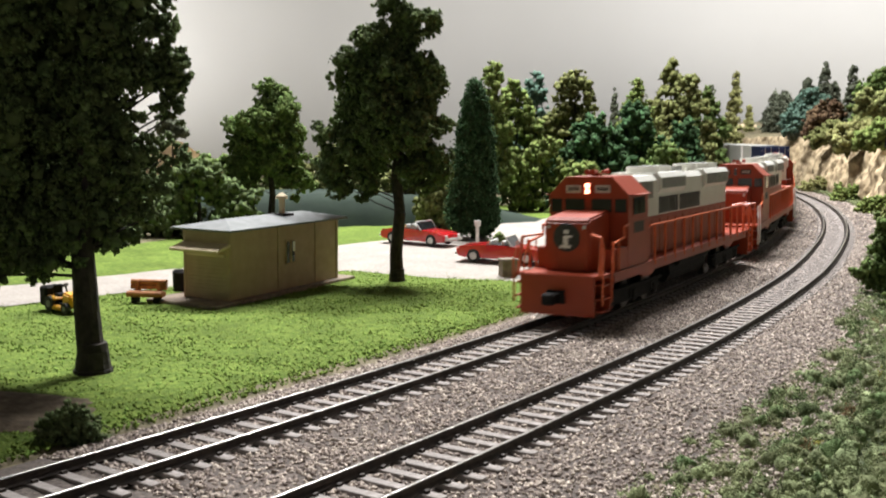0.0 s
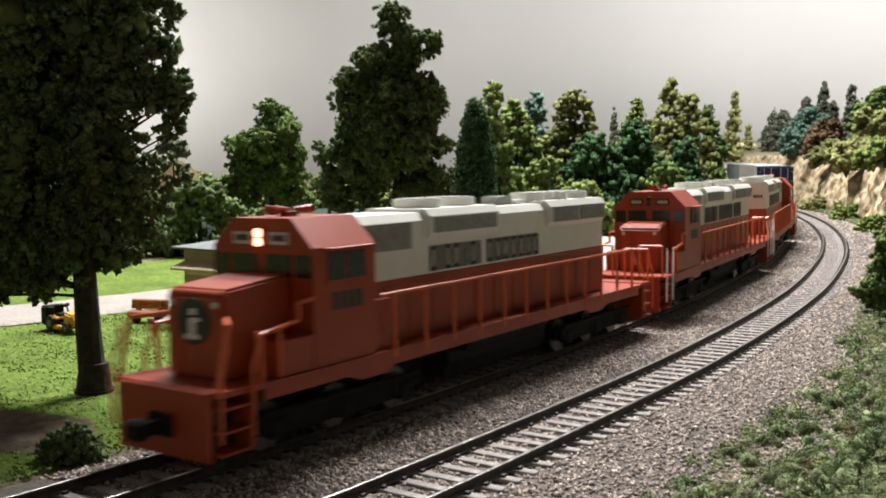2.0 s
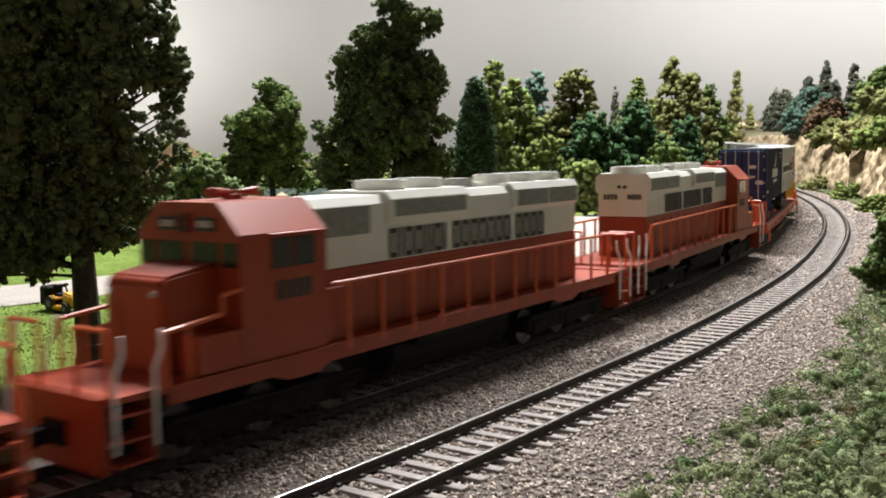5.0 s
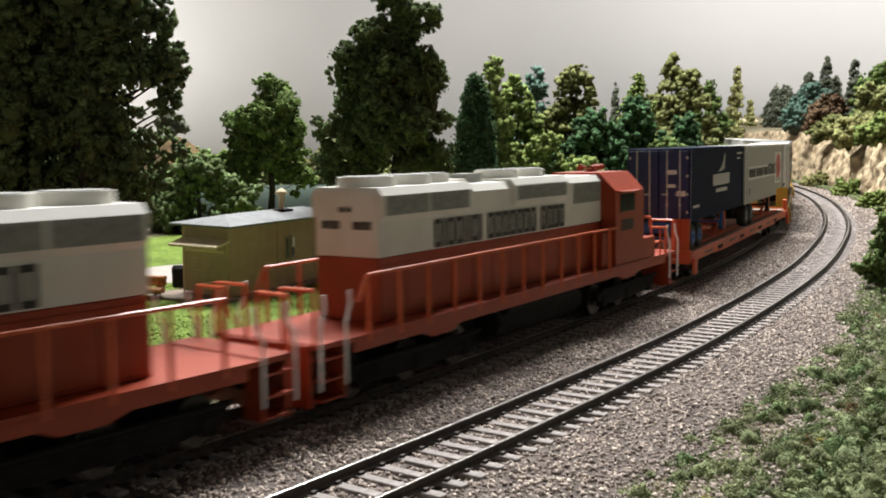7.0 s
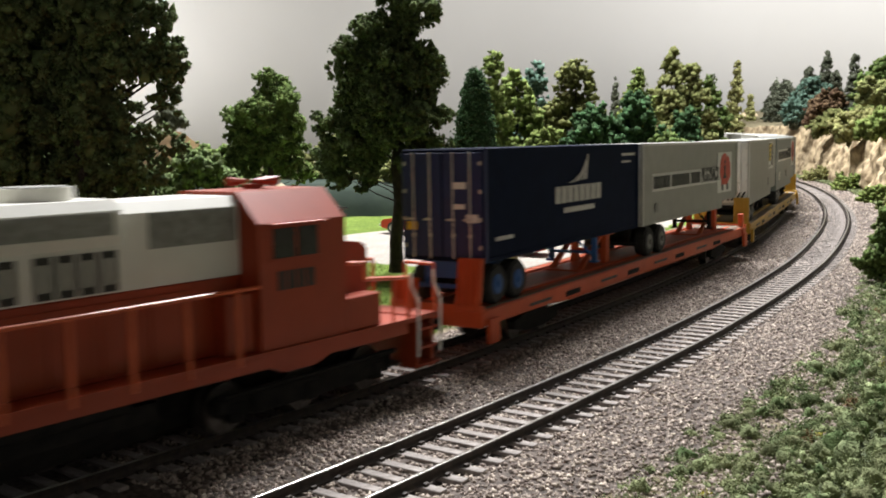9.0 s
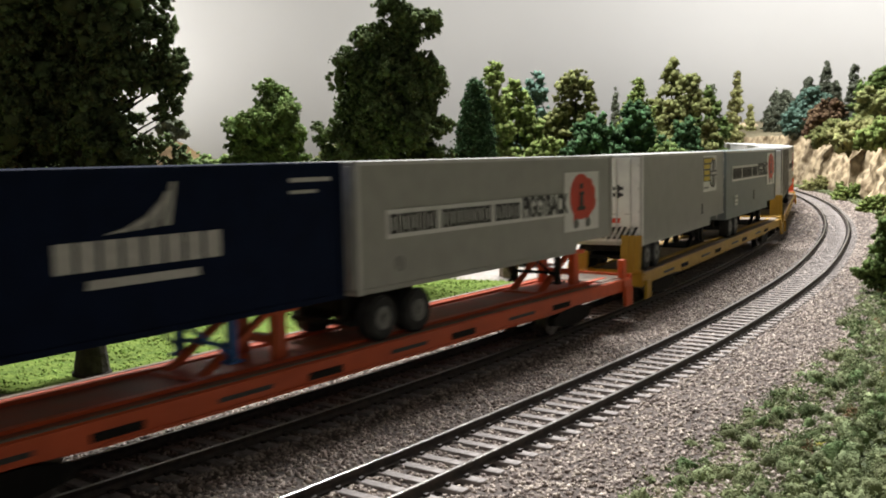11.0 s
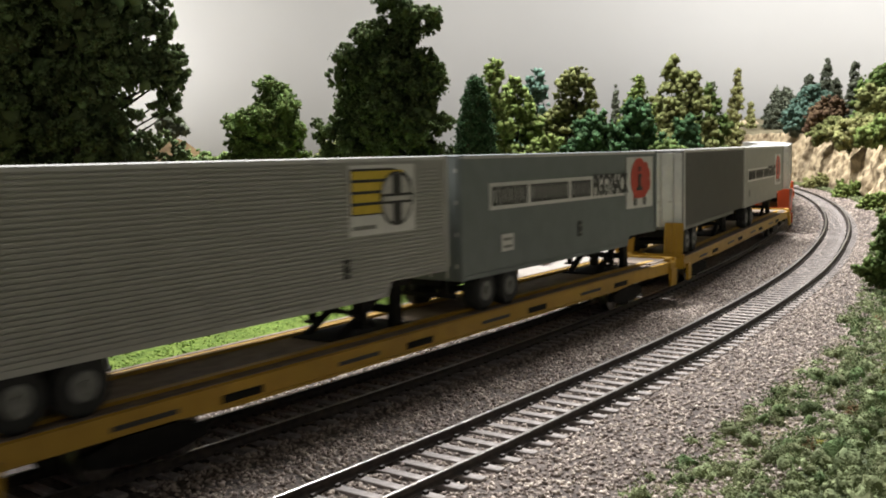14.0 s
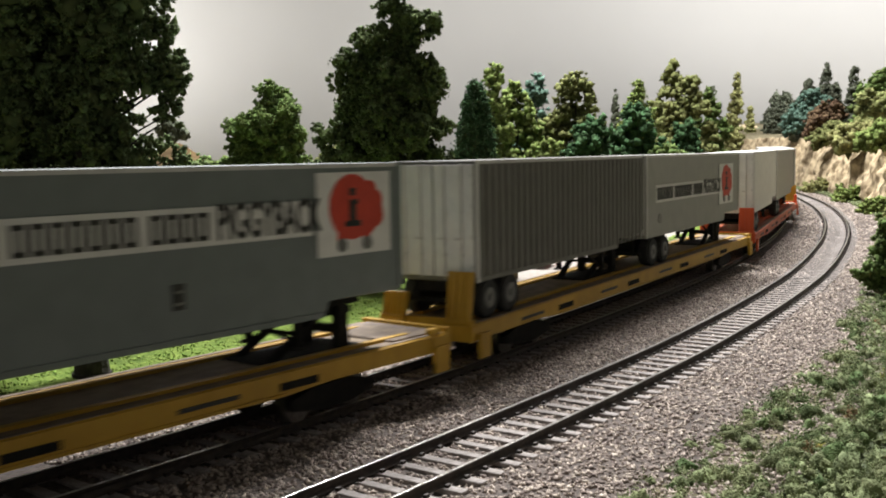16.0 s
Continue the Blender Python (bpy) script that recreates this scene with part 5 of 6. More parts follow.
# how far the train runs ahead of its even pace, in millimetres
SLIP = ((0, 3), (0.5, 3), (1, 2.5), (1.5, 3), (2, 0), (2.5, 0.5), (3, -2), (3.5, 0), (4, -3), (6.5, -1), (7, -1.5), (7.5, 1), (8, 3.5), (8.5, 1.5), (9, -1),
        (11.5, 1.5), (12, -2), (12.5, 1.5), (13, -1.5), (13.5, 0), (14, 0.8), (14.5, 1), (15, -1.8), (15.5, -3), (16, -4))


def travelled(t):
    """Distance that the train has gone."""
    return SPEED * t + 0.001 * float(np.interp(t, [a for a, _ in SLIP], [b for _, b in SLIP]))


def car_pose(s0, half, way, t):
    s = s0 - travelled(t)
    (ax, ay, _), (bx, by, _) = on_rear(s - half), on_rear(s + half)
    yaw = math.degrees(math.atan2(ay - by, ax - bx)) + (0 if way > 0 else 180)
    return pose((ax + bx) / 2, (ay + by) / 2, 0, 0, 0, yaw) @ pose(0, 0, 0, BANK * way)


def motions():
    times = [0.5 * k for k in range(33)]
    for car, s0, half, way in CARS:
        walk(car, [(t, car_pose(s0, half, way, t)) for t in times])
    where = {c.name: (s0, half, way) for c, s0, half, way in CARS}
    for tr, car, x in TRUCKS:
        s0, half, way = where[car.name]
        rows = []
        for t in times:
            s = s0 - travelled(t) - way * x
            lead, tail_pt = on_rear(s - 0.01), on_rear(s + 0.01)
            m = car_pose(s0, half, way, t).to_3x3()
            run = math.degrees(math.atan2(lead[1] - tail_pt[1], lead[0] - tail_pt[0])) + (0 if way > 0 else 180)
            turn = run - math.degrees(math.atan2(m[1][0], m[0][0]))
            rows.append((t, pose(x, 0, 0, 0, 0, (turn + 180) % 360 - 180)))
        walk(tr, rows)
    for wheel, r in WHEELS:
        way = where[wheel.parent.parent.name][2]
        x, _, z = wheel.location
        walk(wheel, [(k / 15, pose(x, 0, z, 0, way * math.degrees(travelled(k / 15) / r), 0)) for k in range(241)])
    for t_ob, car, tail in LOADS:
        walk(t_ob, [(t, car_pose(*where[car.name], t) @ pose(tail, 0, 0)) for t in times])

# ---- bank, rocks and hill ----
def grid_object(name, rows, mat, label, category, kind=""):
    """A surface through rows of points of equal length."""
    n = len(rows[0])
    v = [p for r in rows for p in r]
    f = [(j * n + i, j * n + i + 1, (j + 1) * n + i + 1, (j + 1) * n + i) for j in range(len(rows) - 1) for i in range(n - 1)]
    return tagged(mesh_object(name, v, f, mat, smooth=True), label, category, kind=kind)


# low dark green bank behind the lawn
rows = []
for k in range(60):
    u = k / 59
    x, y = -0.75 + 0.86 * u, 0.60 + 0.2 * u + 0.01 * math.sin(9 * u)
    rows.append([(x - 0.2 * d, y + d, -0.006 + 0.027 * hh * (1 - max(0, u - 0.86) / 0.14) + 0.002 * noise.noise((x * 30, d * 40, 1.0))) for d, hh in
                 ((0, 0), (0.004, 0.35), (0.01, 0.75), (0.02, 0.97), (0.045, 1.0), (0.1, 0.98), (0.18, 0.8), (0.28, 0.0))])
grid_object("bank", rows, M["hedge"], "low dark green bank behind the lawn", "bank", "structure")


def cliff_points(s, lat0, foot, top):
    out = []
    x0, y0, h = on_line(s, lat0)
    nx, ny = np.sin(h), -np.cos(h)
    crag = 0.010 * noise.noise((s * 26, 0.0, 3.0)) + 0.006 * noise.noise((s * 75, 0.0, 7.0))
    hi = top + 0.012 * noise.noise((s * 7, 2.0, 0.0)) + 0.006 * noise.noise((s * 40, 2.0, 0.0))
    for k in range(22):
        u = k / 21
        d = 0.004 + 0.022 * u ** 1.5 + crag * math.sin(math.pi * min(u * 1.05, 1)) + 0.004 * noise.noise((s * 90, u * 3.5, 1.0)) + 0.006 * noise.noise((s * 130, u * 5, 5.0)) + 0.004 * noise.noise((s * 60, u * 11, 8.0))
        out.append((x0 + nx * d, y0 + ny * d, foot + (hi - foot) * u))
    for k, dz in ((0.05, 0.004), (0.10, 0.010), (0.2, 0.022), (0.4, 0.035), (0.8, 0.05), (1.3, 0.055)):
        out.append((x0 + nx * k, y0 + ny * k, hi + dz + 0.006 * noise.noise((s * 9, k * 12, 9.0))))
    return out


CLIFF_S = np.concatenate([np.arange(0.66, 1.6, 0.003), np.arange(1.6, 2.3, 0.02)])
rows = [cliff_points(s, -0.056 - 0.02 * max(0, 0.75 - s) / 0.1, -0.006, 0.074 * min(1, 0.4 + (s - 0.66) / 0.25)) for s in CLIFF_S]
cliff = grid_object("rock_cliff", [r[:22] for r in rows], M["rock"], "tan plaster rock cliff with vertical cracks", "cliff")
hill = grid_object("hilltop", [r[21:] for r in rows], M["scenic"], "olive and brown hilltop above the cliff", "hill", "structure")


def rock_mound(label, x, y, rx, ry, h, seed, mat="rock", skew=0.0):
    rows = []
    for j in range(28):
        r = 1 - j / 27
        row = []
        for i in range(49):
            a = 2 * math.pi * (i % 48) / 48
            k = 1 + 0.25 * noise.noise((math.cos(a) * 2 + seed, math.sin(a) * 2, r * 2)) + 0.10 * noise.noise((math.cos(a) * 7 + seed, math.sin(a) * 7, r * 6))
            row.append((x + rx * r * k * math.cos(a) + skew * (1 - r), y + ry * r * k * math.sin(a), -0.008 + h * (1 - r ** 1.6) * (1 + 0.2 * noise.noise((math.cos(a) * 4 * r + seed, math.sin(a) * 4 * r, 0)))))
        rows.append(row)
    return grid_object("rock_mound", rows, M[mat], label, "rock")


rock_mound("pale yellow-tan rock mound at the back", 0.64, 2.1, 0.15, 0.1, 0.106, 3.0)
rock_mound("tan rocky butte at the back of the layout", -0.325, 1.22, 0.085, 0.05, 0.062, 5.0, "rock_brown", skew=-0.02)



def hut(label, x, y, z, w, h, roof):
    t = thing("hut", label, "hut", "far huts")
    t.location = (x, y, z)
    part("wall", boxes((-w, w, -0.012, 0.012, -0.02, h)), M["white"], t)
    part("roof", prism(bmesh.new(), [(-0.015, h), (0, h + 0.007), (0.015, h)], -w - 0.003, w + 0.003, "x"), M[roof], t)


hut("small far white hut with a green roof", 0.588, 2.09, 0.088, 0.016, 0.006, "hut_green")
hut("small far white hut with a pale blue roof", 0.632, 2.10, 0.090, 0.018, 0.005, "hut_blue")
hut("small far white hut with a green roof", 0.680, 2.10, 0.086, 0.012, 0.004, "hut_green")


def hill_z(x, y):
    k = int(np.argmin((LINE_X - x) ** 2 + (LINE_Y - y) ** 2))
    d = math.hypot(LINE_X[k] - x, LINE_Y[k] - y) - 0.056
    return 0.068 + float(np.interp(d, (0, 0.05, 0.1, 0.2, 0.4, 0.8), (0, 0.004, 0.010, 0.022, 0.035, 0.05)))


# sideways, away, height of the top, half width, shape, leaf, words
HILL = [(0.455, 1.0, 0.122, 0.036, "open", "leaf_olive", "olive spreading tree"), (0.59, 1.5, 0.135, 0.042, "bush", "leaf_rust", "rust-brown shrub"),
        (0.64, 1.65, 0.206, 0.014, "cone", "leaf_grey", "dark narrow conifer"), (0.612, 1.65, 0.182, 0.018, "cone", "leaf_grey", "dark narrow conifer"), (0.668, 1.68, 0.178, 0.016, "cone", "leaf_grey", "dark grey-green conifer"),
        (0.625, 1.5, 0.194, 0.012, "cone", "leaf_grey", "dark narrow conifer"), (0.60, 1.35, 0.178, 0.046, "round", "leaf_mid", "green rounded tree"), (0.60, 1.6, 0.158, 0.045, "bush", "leaf_blue", "blue-green shrub"),
        (0.605, 1.6, 0.118, 0.04, "bush", "leaf_grey", "grey-green shrub"), (0.52, 1.22, 0.092, 0.04, "bush", "leaf_yellow", "low yellow-green shrub"),
        (0.56, 1.4, 0.1, 0.03, "bush", "leaf_olive", "low olive shrub"), (0.475, 1.06, 0.088, 0.025, "bush", "leaf_light", "low green shrub"), (0.66, 1.9, 0.168, 0.03, "cone", "leaf_grey", "grey-green conifer"),
        (0.52, 1.12, 0.1, 0.035, "bush", "leaf_light", "low green shrub"), (0.66, 1.45, 0.16, 0.05, "bush", "leaf_mid", "green shrub"), (0.55, 1.28, 0.105, 0.03, "bush", "leaf_olive", "low olive shrub")]
for i, (tx, ty, top, tw, shape, leaf, words) in enumerate(HILL):
    tz = hill_z(tx, ty)
    th = max(top - tz, 0.016)
    if shape == "cone":
        spire("conifer", words + " on top of the cliff", tx, ty, tw, th, leaf, 0.0024, 3600, 300 + i, z=tz - 0.006, blunt=0.6, rough=0.25)
        continue
    lob = lobes_round(tw, th, 70 + i, 0.2 if shape == "bush" else 0.35, 7) if shape != "open" else [(-0.5 * tw, th * 0.85, tw * 0.4), (0.2 * tw, th * 0.92, tw * 0.45), (0.8 * tw, th * 0.8, tw * 0.35), (0, th * 0.75, tw * 0.4)]
    tree("bush" if shape == "bush" else "tree", words + " on top of the cliff", tx, ty, lob, leaf, 0.003, 4200, 0.002, 300 + i, z=tz - 0.006, category="bush" if shape == "bush" else "tree")

# greenery at the foot of the cliff and beside the ballast
for i, (s, lat, th, tw, leaf, words) in enumerate([(0.265, -0.062, 0.036, 0.019, "leaf_mid", "leafy green bush beside the ballast"), (0.2, -0.064, 0.02, 0.016, "leaf_mid", "low green bush beside the ballast"),
                                                    (0.70, -0.068, 0.03, 0.03, "leaf_olive", "olive bush at the foot of the cliff"), (0.80, -0.052, 0.018, 0.022, "leaf_light", "light green bush at the foot of the cliff"),
                                                    (1.0, -0.052, 0.015, 0.03, "leaf_light", "low green bush at the foot of the cliff"), (1.2, -0.052, 0.016, 0.03, "leaf_yellow", "yellow-green bush at the foot of the cliff"), (0.50, -0.085, 0.03, 0.03, "leaf_mid", "green bush beside the ballast")]):
    tx, ty, _ = on_line(s, lat)
    tree("bush", words, tx, ty, lobes_round(tw, th, 90 + i, 0.15, 7), leaf, 0.0013, 5000, 0.0012, 400 + i, category="bush")
tree("bush", "leafy mid green bush at the edge of the undergrowth", 0.2175, 0.46, lobes_round(0.018, 0.046, 97, 0.12, 7), "leaf_mid", 0.0011, 12000, 0.0012, 470, category="bush")
tree("bush", "small dark green bush on bare soil by the track", -0.0865, 0.222, lobes_round(0.0085, 0.0105, 77, 0.25, 6), "leaf_dark", 0.0006, 4000, 0.0006, 450, category="bush")


# ---- shed ----
def shed():
    t = thing("shed", "tan clapboard shed with a grey roof and cream awning", "shed")
    t.matrix_basis = pose(-0.0893, 0.4056, ground_z(-0.09, 0.42) + 0.0005, 0, 0, 62.5)
    LX, LY, HZ = 0.0815, 0.0250, 0.0312
    bm = boxes((0, LX, 0, LY, 0.002, HZ))
    body = part("shed_body", bm, M["tan"], t)
    for z in np.arange(0.0035, HZ - 0.001, 0.0017):
        part("board", boxes((-0.0003, 0, 0.0012, LY - 0.0012, z, z + 0.0013)), M["tan"], body)
    for y0, y1, x0, x1 in ((-0.0004, 0, 0.0, 0.0016), (-0.0004, 0, LX - 0.0016, LX), (-0.0004, 0, 0.033, 0.0342), (-0.0004, 0, 0.062, 0.0632)):
        part("corner_board", boxes((x0, x1, y0, y1, 0.002, HZ)), M["tan"], body)
    for y0 in (0.0, LY - 0.0012):
        part("corner_board", boxes((-0.0005, 0, y0, y0 + 0.0012, 0.002, HZ)), M["tan"], body)
    for x0 in (0.0385, 0.0425):
        w = part("window", boxes((x0, x0 + 0.0030, -0.0007, -0.0001, 0.0135, 0.0245)), M["tan"], body)
        part("pane", boxes((x0 + 0.0005, x0 + 0.0025, -0.0009, -0.0007, 0.0142, 0.0238)), M["glass"], w)
    # Upper half of the second pane is white.
    part("white_pane_top", boxes((0.0432, 0.0450, -0.0011, -0.0009, 0.0190, 0.0236)), M["white"], body, "white upper half of the narrow window")
    ov = 0.0042
    z0, zr = HZ + 0.0003, HZ + 0.0044
    bm = bmesh.new()
    co = [(-0.004, -ov), (LX + 0.003, -ov), (LX + 0.003, LY + ov), (-0.004, LY + ov)]
    lo = [bm.verts.new((x, y, z0)) for x, y in co]
    mid = [bm.verts.new((x, y, z0 + 0.0009)) for x, y in co]
    r0, r1 = bm.verts.new((LY / 2, LY / 2, zr)), bm.verts.new((LX - LY / 2, LY / 2, zr))
    bm.faces.new(lo[::-1])
    for i in range(4):
        bm.faces.new((lo[i], lo[(i + 1) % 4], mid[(i + 1) % 4], mid[i]))
    bm.faces.new((mid[0], mid[1], r1, r0))
    bm.faces.new((mid[2], mid[3], r0, r1))
    bm.faces.new((mid[1], mid[2], r1))
    bm.faces.new((mid[3], mid[0], r0))
    rf = part("roof", bm, M["roof"], t, "low grey hipped roof")
    vx, vy, vz = LX * 0.62, LY * 0.42, zr - 0.0006
    bm = boxes((vx - 0.0045, vx + 0.0045, vy - 0.0035, vy + 0.0035, vz - 0.0008, vz + 0.0006))
    pv = part("vent_base", bm, M["black"], rf)
    bm = cyl(bmesh.new(), (vx, vy, vz), (vx, vy, vz + 0.0080), 0.0013, 0.0015, n=14)
    cyl(bm, (vx, vy, vz + 0.0075), (vx, vy, vz + 0.0088), 0.0030, 0.0026, n=14)
    cyl(bm, (vx, vy, vz + 0.0088), (vx, vy, vz + 0.0104), 0.0026, 0.0003, n=14)
    part("roof_vent", bm, M["cream"], rf, "cream mushroom roof vent")
    bm = bmesh.new()
    prism(bm, [(0.0, 0.0262), (-0.0085, 0.0240), (-0.0085, 0.0230), (0.0, 0.0252)], -0.0005, LY + 0.0005)
    part("awning", bm, M["cream"], t, "cream sloping awning")
    part("counter", boxes((-0.0012, 0, 0.002, LY - 0.002, 0.0205, 0.0215)), M["cream"], t)
    part("deck_slab", boxes((-0.0130, LX + 0.0110, -0.0035, LY + 0.010, -0.0015, 0.0019), bevel=0.0003), M["slab"], t, "weathered wooden platform")
    return t


shed()
bm = cyl(bmesh.new(), (0, 0, 0), (0, 0, 0.0085), 0.0026, 0.0029, n=16)
cyl(bm, (0, 0, 0.0085), (0, 0, 0.0098), 0.0031, 0.0020, n=16)
bin_ob = tagged(part("litter_bin", bm, M["black"], None), "dark litter bin beside the shed", "bin")
bin_ob.location = (-0.1175, 0.4305, -0.0018)
bm = boxes((-0.0022, 0.0022, -0.0018, 0.0018, 0, 0.0085), (-0.0026, 0.0026, -0.0022, 0.0022, 0.0085, 0.0092), bevel=0.0003)
bn = tagged(part("post_box", bm, M["plank"], None), "small brown box beside the shed", "box")
bn.location = (-0.1125, 0.4345, -0.0018)


def bench(x, y, yaw):
    t = thing("bench", "orange-brown log bench with dark feet on the lawn", "bench")
    t.matrix_basis = pose(x, y, ground_z(x, y) + 0.0006, 0, 0, yaw)
    for z, yy, r in ((0.0042, 0.0008, 0.0013), (0.0042, -0.0018, 0.0013), (0.0068, 0.0028, 0.0012), (0.0088, 0.0031, 0.0012)):
        part("log", cyl(bmesh.new(), (-0.0078, yy, z), (0.0078, yy, z), r, n=12), M["plank"], t)
    for xx in (-0.0048, 0.0048):
        part("leg", boxes((xx - 0.0011, xx + 0.0011, -0.0028, 0.0022, 0, 0.0030), bevel=0.0003), M["black"], t)
        part("upright", boxes((xx - 0.0009, xx + 0.0009, 0.0012, 0.0040, 0.0028, 0.0098), bevel=0.0003), M["plank"], t)
    return t


bench(-0.1255, 0.4085, -6)


def mower(x, y, yaw):
    t = thing("riding_mower", "yellow and black riding mower with grass box on the lawn", "mower")
    t.matrix_basis = pose(x, y, ground_z(x, y) + 0.0006, 0, 0, yaw) @ Matrix.Scale(1.2, 4)
    bm = bmesh.new()
    prism(bm, [(0.0018, 0.0022), (0.0068, 0.0022), (0.0072, 0.0040), (0.0062, 0.0062), (0.0018, 0.0070)], -0.0022, 0.0022)
    bmesh.ops.bevel(bm, geom=list(bm.edges), offset=0.0006, segments=2, affect="EDGES")
    part("bonnet", bm, M["mower_yellow"], t)
    part("chassis", boxes((-0.0065, 0.0060, -0.0018, 0.0018, 0.0018, 0.0030)), M["black"], t)
    part("mower_deck", boxes((-0.0030, 0.0020, -0.0036, 0.0036, 0.0008, 0.0024), bevel=0.0004), M["mower_yellow"], t)
    part("fender", boxes((-0.0060, -0.0010, -0.0032, 0.0032, 0.0040, 0.0050), bevel=0.0003), M["mower_yellow"], t)
    part("seat", boxes((-0.0042, -0.0012, -0.0016, 0.0016, 0.0050, 0.0060), (-0.0046, -0.0036, -0.0016, 0.0016, 0.0058, 0.0088), bevel=0.0003), M["black"], t)
    part("grass_box", boxes((-0.0105, -0.0062, -0.0032, 0.0032, 0.0014, 0.0080), bevel=0.0006), M["black"], t)
    bm = tube(bmesh.new(), [(0.0016, 0, 0.0066), (0.0004, 0, 0.0088)], 0.0003)
    cyl(bm, (0.0002, 0, 0.0087), (0.0000, 0, 0.0090), 0.0012, n=12)
    part("steering_wheel", bm, M["black"], t)
    for xx, r in ((-0.0042, 0.0026), (0.0052, 0.0019)):
        for s in (-1, 1):
            wl = part("wheel", cyl(bmesh.new(), (xx, s * 0.0022, r), (xx, s * 0.0036, r), r, n=16), M["tyre"], t)
            part("hub", cyl(bmesh.new(), (xx, s * 0.0034, r), (xx, s * 0.0038, r), r * 0.45, n=10), M["hub"], wl)
    return t


mower(-0.1508, 0.3840, -38)


def convertible(x, y, yaw, label):
    t = thing("convertible_car", label, "car", "parked cars")
    t.matrix_basis = pose(x, y, ground_z(x, y) + 0.0023, 0, 0, yaw)
    h = 0.026
    bm = bmesh.new()
    prism(bm, [(-h, 0.0036), (-h + 0.0006, 0.0085), (-0.017, 0.0098), (-0.0085, 0.0101), (0.006, 0.0099), (0.020, 0.0088), (h - 0.0005, 0.0074), (h, 0.0038), (h - 0.004, 0.0026), (-h + 0.004, 0.0026)], -0.0098, 0.0098)
    bmesh.ops.bevel(bm, geom=list(bm.edges), offset=0.0009, segments=2, affect="EDGES")
    body = part("body", bm, M["car_red"], t)
    part("cabin_opening", boxes((-0.0095, 0.0045, -0.0078, 0.0078, 0.0095, 0.0102)), M["black"], body)
    for xx in (-0.0075, 0.0):
        for s in (-1, 1):
            part("seat", boxes((xx, xx + 0.0014, s * 0.0038 - 0.0028, s * 0.0038 + 0.0028, 0.0095, 0.0126), bevel=0.0005), M["white"], body)
    bm = bmesh.new()
    prism(bm, [(0.0062, 0.0099), (0.0068, 0.0099), (0.0030, 0.0148), (0.0025, 0.0148)], -0.0084, 0.0084)
    part("windscreen", bm, M["glass"], body)
    part("windscreen_frame", tube(bmesh.new(), [(0.0067, -0.0086, 0.0098), (0.0028, -0.0086, 0.0149), (0.0028, 0.0086, 0.0149), (0.0067, 0.0086, 0.0098)], 0.0004), M["silver"], body)
    for d in (-1, 1):
        part("bumper", boxes((min(d * h, d * (h + 0.0009)), max(d * h, d * (h + 0.0009)), -0.0094, 0.0094, 0.0040, 0.0056), bevel=0.0003), M["silver"], t)
        for s in (-1, 1):
            part("headlight" if d > 0 else "tail_light", cyl(bmesh.new(), (d * (h - 0.0006), s * 0.0070, 0.0066), (d * (h + 0.0004), s * 0.0070, 0.0066), 0.0011, n=12), M["white"] if d > 0 else M["pig_red"], t)
            wl = part("wheel", cyl(bmesh.new(), (d * 0.0155, s * 0.0080, 0.0038), (d * 0.0155, s * 0.0101, 0.0038), 0.0038, n=20), M["tyre"], t)
            part("hubcap", cyl(bmesh.new(), (d * 0.0155, s * 0.0100, 0.0038), (d * 0.0155, s * 0.0104, 0.0038), 0.0021, n=14), M["silver"], wl)
    return t


convertible(-0.014, 0.632, -35, "dark red open convertible car parked on gravel")
convertible(0.036, 0.545, -22, "bright red open convertible car parked on gravel")


bm = boxes((-0.0042, 0.0042, -0.003, 0.003, 0, 0.0085), (-0.0048, 0.0048, -0.0036, 0.0036, 0.0085, 0.0094), bevel=0.0004)
crate = tagged(part("wooden_crate", bm, M["slab"], None), "small weathered wooden crate at the edge of the gravel", "crate")
crate.matrix_basis = pose(0.0345, 0.496, -0.0028, 0, 0, 20)
tree("bush", "small green bush beside the parked cars", 0.036, 0.60, lobes_round(0.008, 0.013, 78, 0.25, 6), "leaf_mid", 0.0009, 2500, 0.0006, 451, category="bush")
part_post = cyl(bmesh.new(), (0, 0, 0), (0, 0, 0.013), 0.0012, n=10)
cyl(part_post, (0, 0, 0.013), (0, 0, 0.0165), 0.0021, 0.0021, n=12)
post = tagged(part("bollard_lamp", part_post, M["white"], None), "small white post lamp beside the parked cars", "post")
post.location = (0.0235, 0.632, -0.0025)

# ---- loose cover: ballast stones, turf, foam undergrowth ----
def bed_z(lat):
    return np.interp(lat, BED_LAT,
                     BED_Z)


